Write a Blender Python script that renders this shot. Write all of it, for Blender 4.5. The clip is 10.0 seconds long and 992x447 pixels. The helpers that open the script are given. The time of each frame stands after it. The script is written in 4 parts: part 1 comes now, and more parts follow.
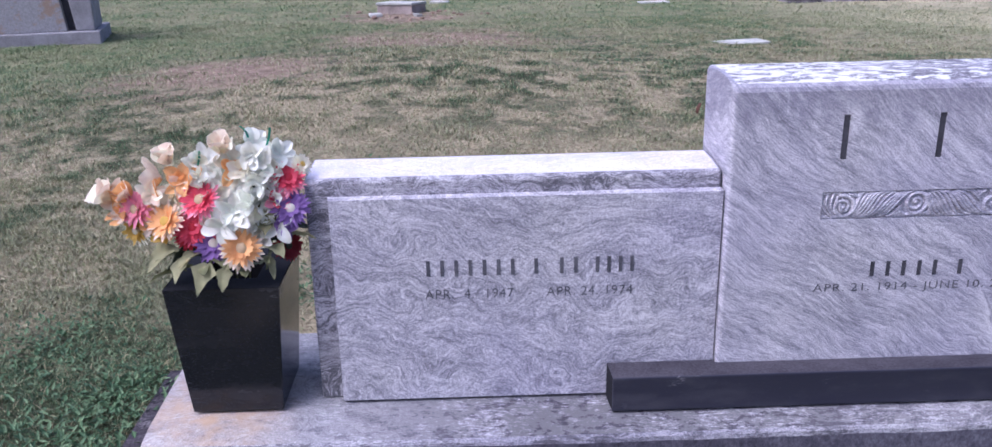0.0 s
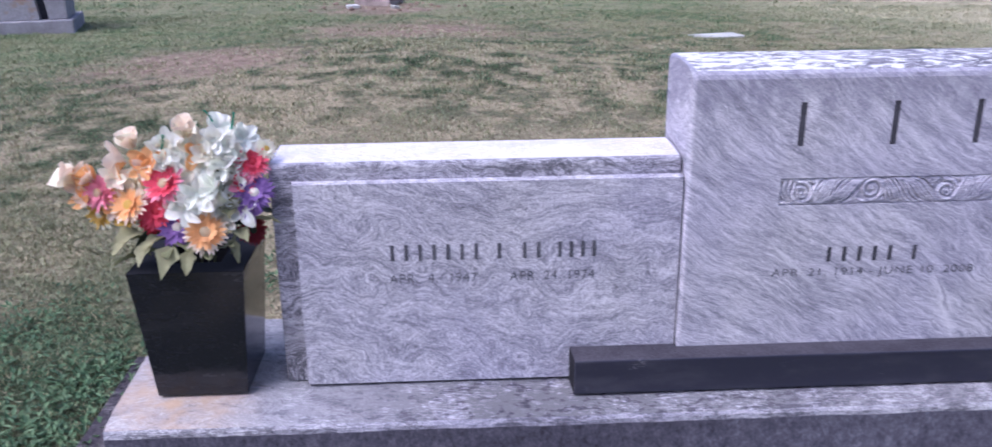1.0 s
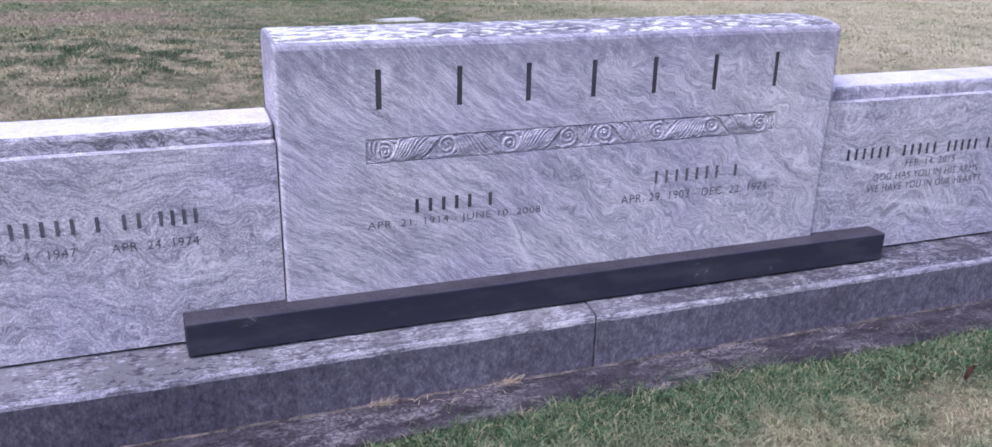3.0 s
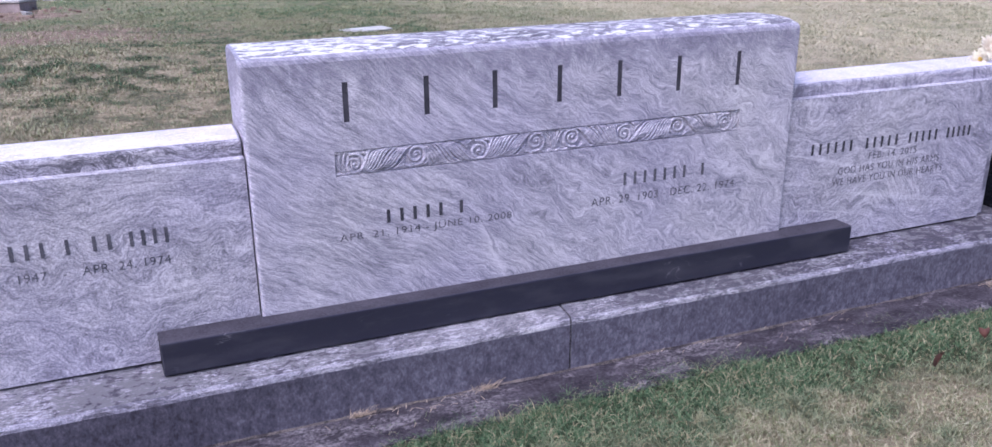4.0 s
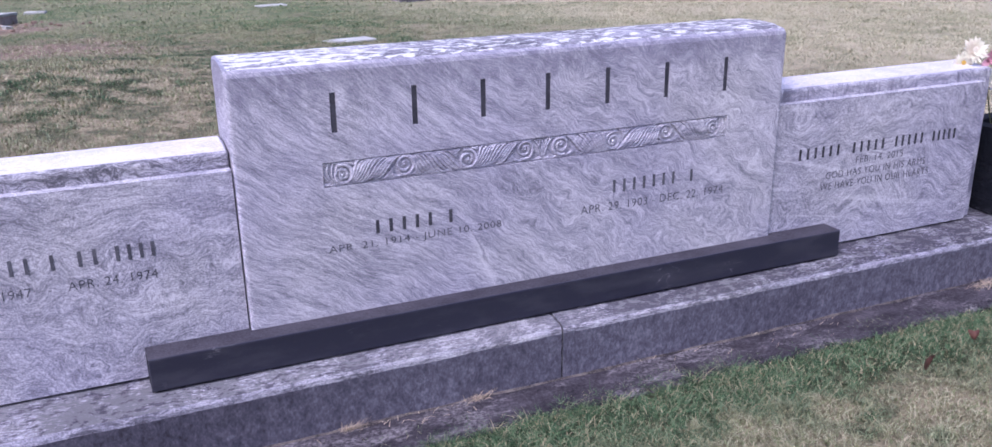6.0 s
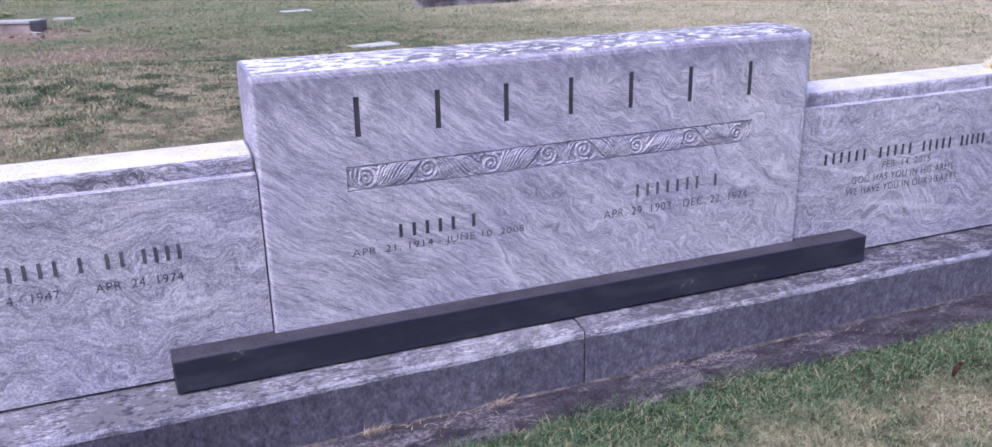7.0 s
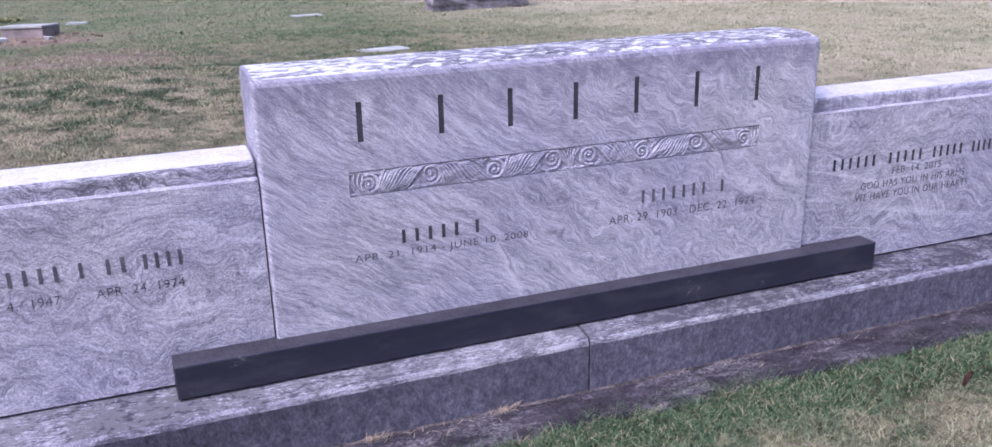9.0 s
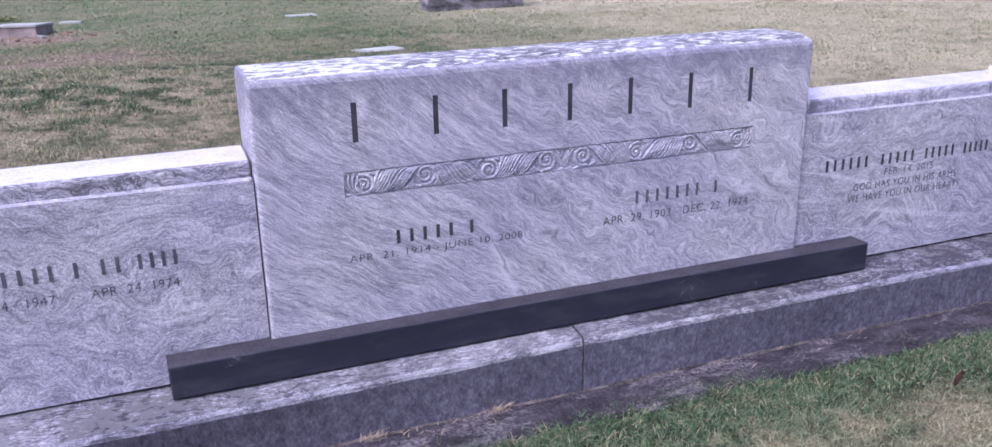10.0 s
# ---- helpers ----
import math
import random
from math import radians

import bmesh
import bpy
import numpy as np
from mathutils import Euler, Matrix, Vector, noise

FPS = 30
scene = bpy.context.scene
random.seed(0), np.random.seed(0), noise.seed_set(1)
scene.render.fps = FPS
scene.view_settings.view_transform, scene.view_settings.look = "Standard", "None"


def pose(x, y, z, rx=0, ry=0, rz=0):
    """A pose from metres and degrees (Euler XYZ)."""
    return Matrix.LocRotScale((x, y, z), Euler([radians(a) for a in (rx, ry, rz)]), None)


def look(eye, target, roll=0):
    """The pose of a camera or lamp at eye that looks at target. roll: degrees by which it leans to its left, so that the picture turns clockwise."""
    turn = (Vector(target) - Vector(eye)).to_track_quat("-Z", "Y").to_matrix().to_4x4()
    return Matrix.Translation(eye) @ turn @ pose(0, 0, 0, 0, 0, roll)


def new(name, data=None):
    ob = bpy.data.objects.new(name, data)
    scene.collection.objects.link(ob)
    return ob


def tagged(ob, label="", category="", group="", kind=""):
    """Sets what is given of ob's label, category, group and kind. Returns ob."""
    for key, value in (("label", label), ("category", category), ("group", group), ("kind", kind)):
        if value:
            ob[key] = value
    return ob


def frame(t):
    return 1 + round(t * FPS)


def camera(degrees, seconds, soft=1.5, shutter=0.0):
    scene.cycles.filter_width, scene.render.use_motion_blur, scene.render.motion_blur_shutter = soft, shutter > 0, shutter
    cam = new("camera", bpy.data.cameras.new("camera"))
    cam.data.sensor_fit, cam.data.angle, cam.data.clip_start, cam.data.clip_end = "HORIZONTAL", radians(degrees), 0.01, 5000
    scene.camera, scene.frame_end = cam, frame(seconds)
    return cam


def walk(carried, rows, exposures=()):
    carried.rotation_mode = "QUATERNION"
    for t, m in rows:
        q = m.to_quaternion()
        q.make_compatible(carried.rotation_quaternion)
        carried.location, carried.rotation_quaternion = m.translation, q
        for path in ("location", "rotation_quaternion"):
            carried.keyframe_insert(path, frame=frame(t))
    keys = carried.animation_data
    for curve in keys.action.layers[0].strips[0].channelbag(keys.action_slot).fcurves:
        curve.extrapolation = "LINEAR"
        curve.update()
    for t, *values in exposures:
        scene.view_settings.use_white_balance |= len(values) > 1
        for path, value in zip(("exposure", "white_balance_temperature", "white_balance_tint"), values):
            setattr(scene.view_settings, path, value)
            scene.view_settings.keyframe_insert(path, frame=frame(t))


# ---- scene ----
cam = camera(57.6, 10.0, soft=1.5, shutter=0.4)
PATH = [
    (0, (-0.555, -1.878, 1.294), (-0.509, 0.012, 0.643), -1.1),
    (0.5, (-0.553, -1.885, 1.29), (-0.504, 0.005, 0.635), -0.9),
    (1, (-0.519, -1.906, 1.281), (-0.429, -0.022, 0.617), -0.5),
    (1.2, (-0.492, -1.922, 1.286), (-0.32, -0.045, 0.618), 0.3),
    (1.5, (-0.442, -1.958, 1.287), (-0.19, -0.089, 0.621), 1.3),
    (1.7, (-0.401, -1.981, 1.288), (-0.072, -0.125, 0.619), 1.6),
    (2, (-0.342, -2.033, 1.293), (0.144, -0.211, 0.625), 2.8),
    (2.2, (-0.304, -2.069, 1.289), (0.267, -0.274, 0.618), 2.2),
    (2.5, (-0.266, -2.117, 1.279), (0.365, -0.346, 0.598), 1.9),
    (2.7, (-0.251, -2.132, 1.272), (0.395, -0.367, 0.588), 1.7),
    (4, (-0.239, -2.163, 1.286), (0.474, -0.419, 0.612), -0.4),
    (4.5, (-0.235, -2.158, 1.279), (0.5, -0.424, 0.606), -0.7),
    (5, (-0.236, -2.154, 1.279), (0.512, -0.425, 0.608), -0.8),
    (5.5, (-0.242, -2.147, 1.282), (0.512, -0.417, 0.62), -0.8),
    (7, (-0.246, -2.149, 1.281), (0.454, -0.39, 0.637), -1.2),
    (7.5, (-0.241, -2.149, 1.285), (0.441, -0.381, 0.647), -1.4),
    (8, (-0.23, -2.143, 1.282), (0.44, -0.368, 0.648), -1.4),
    (8.5, (-0.219, -2.139, 1.281), (0.449, -0.364, 0.647), -1.4),
    (9, (-0.22, -2.138, 1.279), (0.458, -0.367, 0.644), -1.3),
    (9.5, (-0.222, -2.141, 1.279), (0.465, -0.374, 0.644), -1.2),
    (10, (-0.223, -2.145, 1.282), (0.467, -0.378, 0.647), -1.1),
]
walk(cam, [(t, look(eye, target, roll)) for t, eye, target, roll in PATH],
     exposures=[(0.0, 0.78, 5250, 25), (1.0, 0.83, 5220, 25), (1.7, 0.77, 5250, 23), (2.5, 0.79, 5270, 26), (10.0, 0.8, 5260, 30)])

# ---- world and light: a bright overcast afternoon ----
world = bpy.data.worlds.new("sky")
scene.world = world
world.use_nodes = True
wn, wl = world.node_tree.nodes, world.node_tree.links
sky = wn.new("ShaderNodeTexSky")
sky.sky_type, sky.sun_disc = "NISHITA", False
sky.sun_elevation, sky.sun_rotation = radians(55), radians(-121)
sky.air_density, sky.dust_density, sky.ozone_density = 1.0, 6.0, 1.0
wl.new(sky.outputs[0], wn["Background"].inputs[0])
wn["Background"].inputs[1].default_value = 0.11
sun_data = bpy.data.lights.new("sun", "SUN")
sun_data.energy, sun_data.angle, sun_data.color = 1.2, radians(40), (1.0, 0.97, 0.93)
new("sun", sun_data).matrix_world = look((-3.6, -2.2, 6.0), (0, 0, 0))


# ---- material helpers ----
class Mat:
    """A small wrapper to wire procedural materials."""

    def __init__(self, name):
        self.m = bpy.data.materials.new(name)
        self.m.use_nodes = True
        self.n, self.l = self.m.node_tree.nodes, self.m.node_tree.links
        self.p = self.n["Principled BSDF"]

    def put(self, socket, value):
        if isinstance(value, bpy.types.NodeSocket):
            self.l.new(value, socket)
        elif value is not None:
            socket.default_value = value

    def coords(self, which="Object"):
        if which == "Position":
            return self.n.new("ShaderNodeNewGeometry").outputs["Position"]
        return self.n.new("ShaderNodeTexCoord").outputs[which]

    def mapping(self, vec, scale=(1, 1, 1), rot=(0, 0, 0), loc=(0, 0, 0)):
        k = self.n.new("ShaderNodeMapping")
        self.put(k.inputs["Vector"], vec)
        k.inputs["Scale"].default_value, k.inputs["Location"].default_value = scale, loc
        k.inputs["Rotation"].default_value = [radians(a) for a in rot]
        return k.outputs[0]

    def noise(self, vec, scale, detail=4.0, rough=0.55, distortion=0.0, colour=False):
        k = self.n.new("ShaderNodeTexNoise")
        self.put(k.inputs["Vector"], vec)
        for key, value in (("Scale", scale), ("Detail", detail), ("Roughness", rough), ("Distortion", distortion)):
            k.inputs[key].default_value = value
        return k.outputs["Color" if colour else "Fac"]

    def ramp(self, fac, stops):
        k = self.n.new("ShaderNodeValToRGB")
        self.put(k.inputs[0], fac)
        e = k.color_ramp.elements
        while len(e) < len(stops):
            e.new(0.5)
        for spot, (at, c) in zip(e, stops):
            spot.position = at
            spot.color = (c, c, c, 1) if isinstance(c, (int, float)) else (*c, 1)
        return k.outputs[0]

    def mix(self, fac, a, b, how="MIX"):
        k = self.n.new("ShaderNodeMix")
        k.data_type, k.blend_type = "RGBA", how
        for socket, value in ((k.inputs[0], fac), (k.inputs[6], a), (k.inputs[7], b)):
            self.put(socket, (*value, 1) if isinstance(value, tuple) else value)
        return k.outputs[2]

    def math(self, how, a, b=None, clamp=False):
        k = self.n.new("ShaderNodeMath")
        k.operation, k.use_clamp = how, clamp
        self.put(k.inputs[0], a)
        self.put(k.inputs[1], b)
        return k.outputs[0]

    def vmath(self, how, a, b=None, scale=None):
        k = self.n.new("ShaderNodeVectorMath")
        k.operation = how
        self.put(k.inputs[0], a)
        self.put(k.inputs[1], b)
        if scale is not None:
            k.inputs["Scale"].default_value = scale
        return k.outputs["Value" if how in ("DISTANCE", "LENGTH") else "Vector"]

    def bump(self, height, strength=0.3, distance=0.002):
        k = self.n.new("ShaderNodeBump")
        k.inputs["Strength"].default_value, k.inputs["Distance"].default_value = strength, distance
        self.put(k.inputs["Height"], height)
        self.l.new(k.outputs[0], self.p.inputs["Normal"])

    def done(self, colour, rough=0.6, metal=0.0, spec=None):
        self.put(self.p.inputs["Base Color"], (*colour, 1) if isinstance(colour, tuple) else colour)
        self.put(self.p.inputs["Roughness"], rough)
        self.p.inputs["Metallic"].default_value = metal
        if spec is not None:
            self.p.inputs["Specular IOR Level"].default_value = spec
        return self.m


def swirl(k, vec, tilt, offset, warp=0.16, lying=False, straight=None, long=1.0):
    """Flowing bands of light and dark mineral, as in a banded grey granite: 0 dark to 1 light."""
    v = k.mapping(vec, loc=offset)
    wide = k.vmath("SUBTRACT", k.noise(v, 2.6, 2, 0.5, colour=True), (0.5, 0.5, 0.5))
    small = k.vmath("SUBTRACT", k.noise(v, 13, 2, 0.5, colour=True), (0.5, 0.5, 0.5))
    calm = k.ramp(k.noise(v, 1.7, 2, 0.5), [(0.4, 0.25), (0.6, 1.0)])
    if straight:
        # the bands run straight up to one x and curl more and more beyond it
        east = k.n.new("ShaderNodeSeparateXYZ")
        k.put(east.inputs[0], vec)
        run = k.math("DIVIDE", k.math("SUBTRACT", east.outputs[0], straight[0]), straight[1] - straight[0], clamp=True)
        calm = k.math("ADD", k.math("MULTIPLY", calm, 0.3), k.math("MULTIPLY", run, 2.1))
    v = k.vmath("ADD", v, k.vmath("SCALE", wide, scale=warp * 2.0))
    curl = k.vmath("MULTIPLY", k.vmath("SCALE", small, scale=warp * 0.66), calm)
    v = k.vmath("ADD", v, curl)
    tiny = k.vmath("SUBTRACT", k.noise(v, 34, 3, 0.6, colour=True), (0.5, 0.5, 0.5))
    v = k.vmath("ADD", v, k.vmath("SCALE", tiny, scale=0.015 / long))
    turned = k.mapping(v, rot=(0, tilt, 0))
    bands = k.noise(k.mapping(turned, scale=(14 / long, 105 if lying else 14 / long, 105)), 1.0, 4, 0.6)
    fine = k.noise(k.mapping(turned, scale=(64 / long, 400 if lying else 64 / long, 400)), 1.0, 4, 0.7)
    veil = k.noise(k.mapping(turned, scale=(3, 16 if lying else 3, 16)), 1.0, 4, 0.6)
    both = k.math("ADD", k.math("MULTIPLY", bands, 0.32), k.math("MULTIPLY", fine, 0.46))
    return k.math("ADD", both, k.math("MULTIPLY", veil, 0.22))


def granite(name, tilt, offset, warp=0.16, drips=0.0, stains=0.0, tone=1.0, lichen=0.0, rust=False, gloss=0.55, spread=0.0, dark=1.0, warm=1.0, lying=False, veins=0.0, straight=None, hair=None, drops=0.0, long=1.0, spec=0.4):
    k = Mat(name)
    vec = k.coords("Position")
    s = swirl(k, vec, tilt, offset, warp, lying, straight, long)
    t = tone
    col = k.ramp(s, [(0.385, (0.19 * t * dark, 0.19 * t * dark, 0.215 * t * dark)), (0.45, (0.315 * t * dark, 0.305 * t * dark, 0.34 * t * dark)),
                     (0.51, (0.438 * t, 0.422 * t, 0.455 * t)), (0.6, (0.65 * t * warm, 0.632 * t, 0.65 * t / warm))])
    if veins:
        streak = k.noise(k.mapping(k.mapping(vec, rot=(0, tilt * 1.25, 0)), scale=(2.2, 2.2, 34)), 1.0, 3, 0.55, 0.6)
        col = k.mix(k.math("MULTIPLY", k.ramp(streak, [(0.6, 0.0), (0.68, 1.0)]), veins), col, (0.72, 0.71, 0.71))
    if hair:
        # one slanting seam: a pale streak with a dark thread beside it
        (ax, az), (bx, bz) = hair
        reach = math.hypot(bx - ax, bz - az)
        ux, uz = (bx - ax) / reach, (bz - az) / reach
        at = k.n.new("ShaderNodeSeparateXYZ")
        k.put(at.inputs[0], k.vmath("ADD", vec, k.vmath("SCALE", k.vmath("SUBTRACT", k.noise(vec, 16, 3, 0.6, colour=True), (0.5, 0.5, 0.5)), scale=0.03)))
        px, pz = k.math("SUBTRACT", at.outputs[0], ax), k.math("SUBTRACT", at.outputs[2], az)
        along = k.math("ADD", k.math("MULTIPLY", px, ux / reach), k.math("MULTIPLY", pz, uz / reach))
        across = k.math("ADD", k.math("MULTIPLY", px, -uz), k.math("MULTIPLY", pz, ux))
        inside = k.ramp(along, [(0.0, 0.0), (0.12, 1.0), (0.85, 1.0), (1.0, 0.0)])
        pale = k.ramp(k.math("MULTIPLY", k.math("ABSOLUTE", across), 50), [(0.1, 1.0), (0.9, 0.0)])
        col = k.mix(k.math("MULTIPLY", k.math("MULTIPLY", pale, inside), 0.5), col, (0.74, 0.72, 0.72))
        thread = k.ramp(k.math("MULTIPLY", k.math("ABSOLUTE", k.math("SUBTRACT", across, 0.007)), 180), [(0.2, 1.0), (0.8, 0.0)])
        short = k.ramp(along, [(0.05, 0.0), (0.15, 1.0), (0.45, 1.0), (0.6, 0.0)])
        col = k.mix(k.math("MULTIPLY", k.math("MULTIPLY", thread, short), 0.6), col, (0.16, 0.15, 0.19))
    grain = k.noise(vec, 300, 3, 0.65)
    col = k.mix(0.8, col, k.ramp(grain, [(0.36, 0.3), (0.5, 0.5), (0.66, 0.72)]), "OVERLAY")
    cloud = k.noise(vec, 2.3, 3, 0.5)
    col = k.mix(0.55, col, k.ramp(cloud, [(0.35, (0.41, 0.405, 0.48)), (0.65, (0.57, 0.57, 0.545))]), "OVERLAY")
    if stains:
        spots = k.noise(vec, 7.5, 5, 0.65)
        specks = k.noise(k.mapping(vec, scale=(70, 130, 130)), 1.0, 6, 0.78)
        lines = k.noise(k.mapping(vec, scale=(38, 240, 240), rot=(0, 0, 6)), 1.0, 5, 0.72)
        both = k.math("ADD", k.math("MULTIPLY", spots, 0.36), k.math("ADD", k.math("MULTIPLY", specks, 0.32), k.math("MULTIPLY", lines, 0.32)))
        dirty = k.ramp(both, [(0.468 - spread, 0.0), (0.5 - spread, 0.5), (0.532 - spread, 1.0)])
        if rust:
            # the end by the vase has been washed cleaner
            place = k.n.new("ShaderNodeSeparateXYZ")
            k.put(place.inputs[0], vec)
            run = k.math("DIVIDE", k.math("ADD", place.outputs[0], 1.3), 4.3)
            dirty = k.math("MULTIPLY", dirty, k.ramp(run, [(0.02, 0.2), (0.1, 0.5), (0.19, 1.0), (0.33, 0.95), (0.44, 0.6), (0.55, 0.9), (0.7, 1.0)]))
        col = k.mix(k.math("MULTIPLY", dirty, stains), col, (0.045, 0.041, 0.053))
    if drips:
        # runoff stains that hang from the top edge of the face
        where = k.n.new("ShaderNodeSeparateXYZ")
        k.put(where.inputs[0], vec)
        hang = k.math("ADD", where.outputs[2], k.math("MULTIPLY", k.noise(k.mapping(vec, scale=(22, 22, 1.5)), 1.0, 4, 0.6), 0.22))
        hang = k.math("MULTIPLY", k.ramp(hang, [(0.96, 0.0), (1.06, 1.0)]), k.ramp(k.noise(vec, 26, 5, 0.7), [(0.35, 0.3), (0.65, 1.0)]))
        col = k.mix(k.math("MULTIPLY", hang, drips), col, (0.185, 0.175, 0.235))
    if drops:
        # upright dark runs that have dripped over the edge
        runs = k.math("ADD", k.math("MULTIPLY", k.noise(k.mapping(vec, scale=(48, 48, 9)), 1.0, 5, 0.7, 0.8), 0.5), k.math("MULTIPLY", k.noise(vec, 8, 3, 0.6), 0.5))
        col = k.mix(k.math("MULTIPLY", k.ramp(runs, [(0.48, 0.0), (0.57, 1.0)]), drops), col, (0.12, 0.115, 0.15))
    if lichen:
        west = k.n.new("ShaderNodeSeparateXYZ")
        k.put(west.inputs[0], vec)
        more = k.ramp(k.math("ADD", k.math("MULTIPLY", west.outputs[0], 0.5), 0.1), [(0.08, 0.09), (0.35, 0.0)])
        crust = k.ramp(k.math("ADD", k.noise(k.mapping(vec, scale=(24, 42, 42)), 1.0, 6, 0.68), more), [(0.52, 0.0), (0.56, 1.0)])
        col = k.mix(k.math("MULTIPLY", crust, lichen), col, (0.74, 0.74, 0.72))
    if rust:
        away = k.vmath("DISTANCE", k.mapping(vec, scale=(1.0, 0.8, 1.0)), (-1.19, 0.0, 0.2))
        near = k.ramp(k.math("ADD", away, k.math("MULTIPLY", k.noise(vec, 9, 4, 0.6), 0.16)), [(0.12, 1.0), (0.33, 0.0)])
        blot = k.ramp(k.noise(vec, 16, 5, 0.65), [(0.4, 0.35), (0.62, 1.0)])
        col = k.mix(k.math("MULTIPLY", k.math("MULTIPLY", near, blot), 0.8), col, (0.46, 0.32, 0.2))
    k.bump(k.math("ADD", grain, k.math("MULTIPLY", s, 0.6)), 0.22, 0.0015)
    return k.done(col, gloss, spec=spec)


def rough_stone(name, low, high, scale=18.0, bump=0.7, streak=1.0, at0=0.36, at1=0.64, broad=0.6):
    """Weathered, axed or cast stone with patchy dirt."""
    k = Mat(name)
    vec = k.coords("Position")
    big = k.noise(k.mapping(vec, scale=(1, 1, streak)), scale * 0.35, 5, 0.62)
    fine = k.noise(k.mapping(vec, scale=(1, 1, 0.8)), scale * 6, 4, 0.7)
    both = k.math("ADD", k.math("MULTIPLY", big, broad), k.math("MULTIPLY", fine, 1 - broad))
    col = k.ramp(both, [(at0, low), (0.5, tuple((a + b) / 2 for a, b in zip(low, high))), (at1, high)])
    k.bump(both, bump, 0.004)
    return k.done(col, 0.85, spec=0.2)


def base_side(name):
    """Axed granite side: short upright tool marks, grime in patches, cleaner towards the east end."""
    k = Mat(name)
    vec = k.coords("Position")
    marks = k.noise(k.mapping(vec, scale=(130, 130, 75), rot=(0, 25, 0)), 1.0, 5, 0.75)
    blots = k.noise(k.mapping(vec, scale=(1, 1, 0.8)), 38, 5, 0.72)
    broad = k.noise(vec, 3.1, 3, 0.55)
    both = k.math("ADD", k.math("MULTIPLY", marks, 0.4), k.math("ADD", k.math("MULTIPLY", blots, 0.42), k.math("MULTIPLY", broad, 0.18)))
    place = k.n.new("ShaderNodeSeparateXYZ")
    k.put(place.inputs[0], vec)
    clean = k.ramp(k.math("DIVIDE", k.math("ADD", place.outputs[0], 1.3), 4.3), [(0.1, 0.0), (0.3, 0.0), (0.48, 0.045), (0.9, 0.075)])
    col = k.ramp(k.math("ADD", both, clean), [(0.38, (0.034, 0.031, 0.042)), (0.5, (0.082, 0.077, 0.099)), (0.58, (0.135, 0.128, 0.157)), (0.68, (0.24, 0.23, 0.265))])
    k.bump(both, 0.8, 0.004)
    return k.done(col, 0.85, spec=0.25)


def footing_material(name):
    k = Mat(name)
    vec = k.coords("Position")
    fine = k.noise(vec, 110, 5, 0.7)
    patch = k.noise(k.mapping(vec, scale=(1, 2.2, 1)), 9, 5, 0.65)
    col = k.ramp(k.math("ADD", k.math("MULTIPLY", fine, 0.5), k.math("MULTIPLY", patch, 0.5)), [(0.4, (0.024, 0.021, 0.026)), (0.55, (0.072, 0.063, 0.073)), (0.66, (0.13, 0.119, 0.13))])
    flakes = k.ramp(k.math("ADD", k.math("MULTIPLY", k.noise(k.mapping(vec, scale=(12, 30, 12)), 1.0, 6, 0.72), 0.6), k.math("MULTIPLY", k.noise(vec, 2.6, 2, 0.5), 0.4)), [(0.52, 0.0), (0.6, 1.0)])
    col = k.mix(k.math("MULTIPLY", k.math("MULTIPLY", flakes, k.ramp(fine, [(0.4, 0.1), (0.62, 1.0)])), 0.8), col, (0.3, 0.275, 0.28))
    k.bump(k.math("ADD", fine, patch), 0.9, 0.006)
    return k.done(col, 0.9, spec=0.15)


def plain(name, colour, rough=0.6, vary=0.25, scale=40.0, bump=0.0, through_light=0.0):
    k = Mat(name)
    vec = k.coords("Object")
    n1 = k.noise(vec, scale, 4, 0.6)
    lo, hi = tuple(c * (1 - vary) for c in colour), tuple(min(1, c * (1 + vary)) for c in colour)
    col = k.ramp(n1, [(0.3, lo), (0.7, hi)])
    if bump:
        k.bump(n1, bump, 0.002)
    if through_light:
        thin, both = k.n.new("ShaderNodeBsdfTranslucent"), k.n.new("ShaderNodeMixShader")
        k.put(thin.inputs["Color"], col)
        both.inputs[0].default_value = through_light
        k.l.new(k.p.outputs[0], both.inputs[1])
        k.l.new(thin.outputs[0], both.inputs[2])
        k.l.new(both.outputs[0], k.n["Material Output"].inputs["Surface"])
    return k.done(col, rough)


def black_granite(name, rough, dust, base=(0.012, 0.013, 0.017)):
    k = Mat(name)
    vec = k.coords("Position")
    speck = k.ramp(k.noise(vec, 160, 3, 0.7), [(0.60, 0.0), (0.72, 1.0)])
    smear = k.ramp(k.noise(k.mapping(vec, scale=(3, 3, 9)), 1.6, 6, 0.65), [(0.5, 0.0), (0.72, 1.0)])
    col = k.mix(k.math("MULTIPLY", speck, 0.25), base, (0.09, 0.085, 0.085))
    col = k.mix(k.math("MULTIPLY", smear, dust), col, (0.11, 0.105, 0.115))
    thin = k.ramp(k.math("ABSOLUTE", k.math("SUBTRACT", k.noise(k.mapping(vec, scale=(5, 5, 14), rot=(0, 30, 0)), 1.0, 3, 0.5, 1.2), 0.5)), [(0.0, 1.0), (0.006, 0.0)])
    thin = k.math("MULTIPLY", thin, k.ramp(k.noise(vec, 7, 3, 0.6), [(0.58, 0.0), (0.64, 1.0)]))
    col = k.mix(k.math("MULTIPLY", thin, dust), col, (0.4, 0.39, 0.4))
    r = k.ramp(smear, [(0.0, rough), (1.0, min(1.0, rough + 0.22))])
    return k.done(col, r)


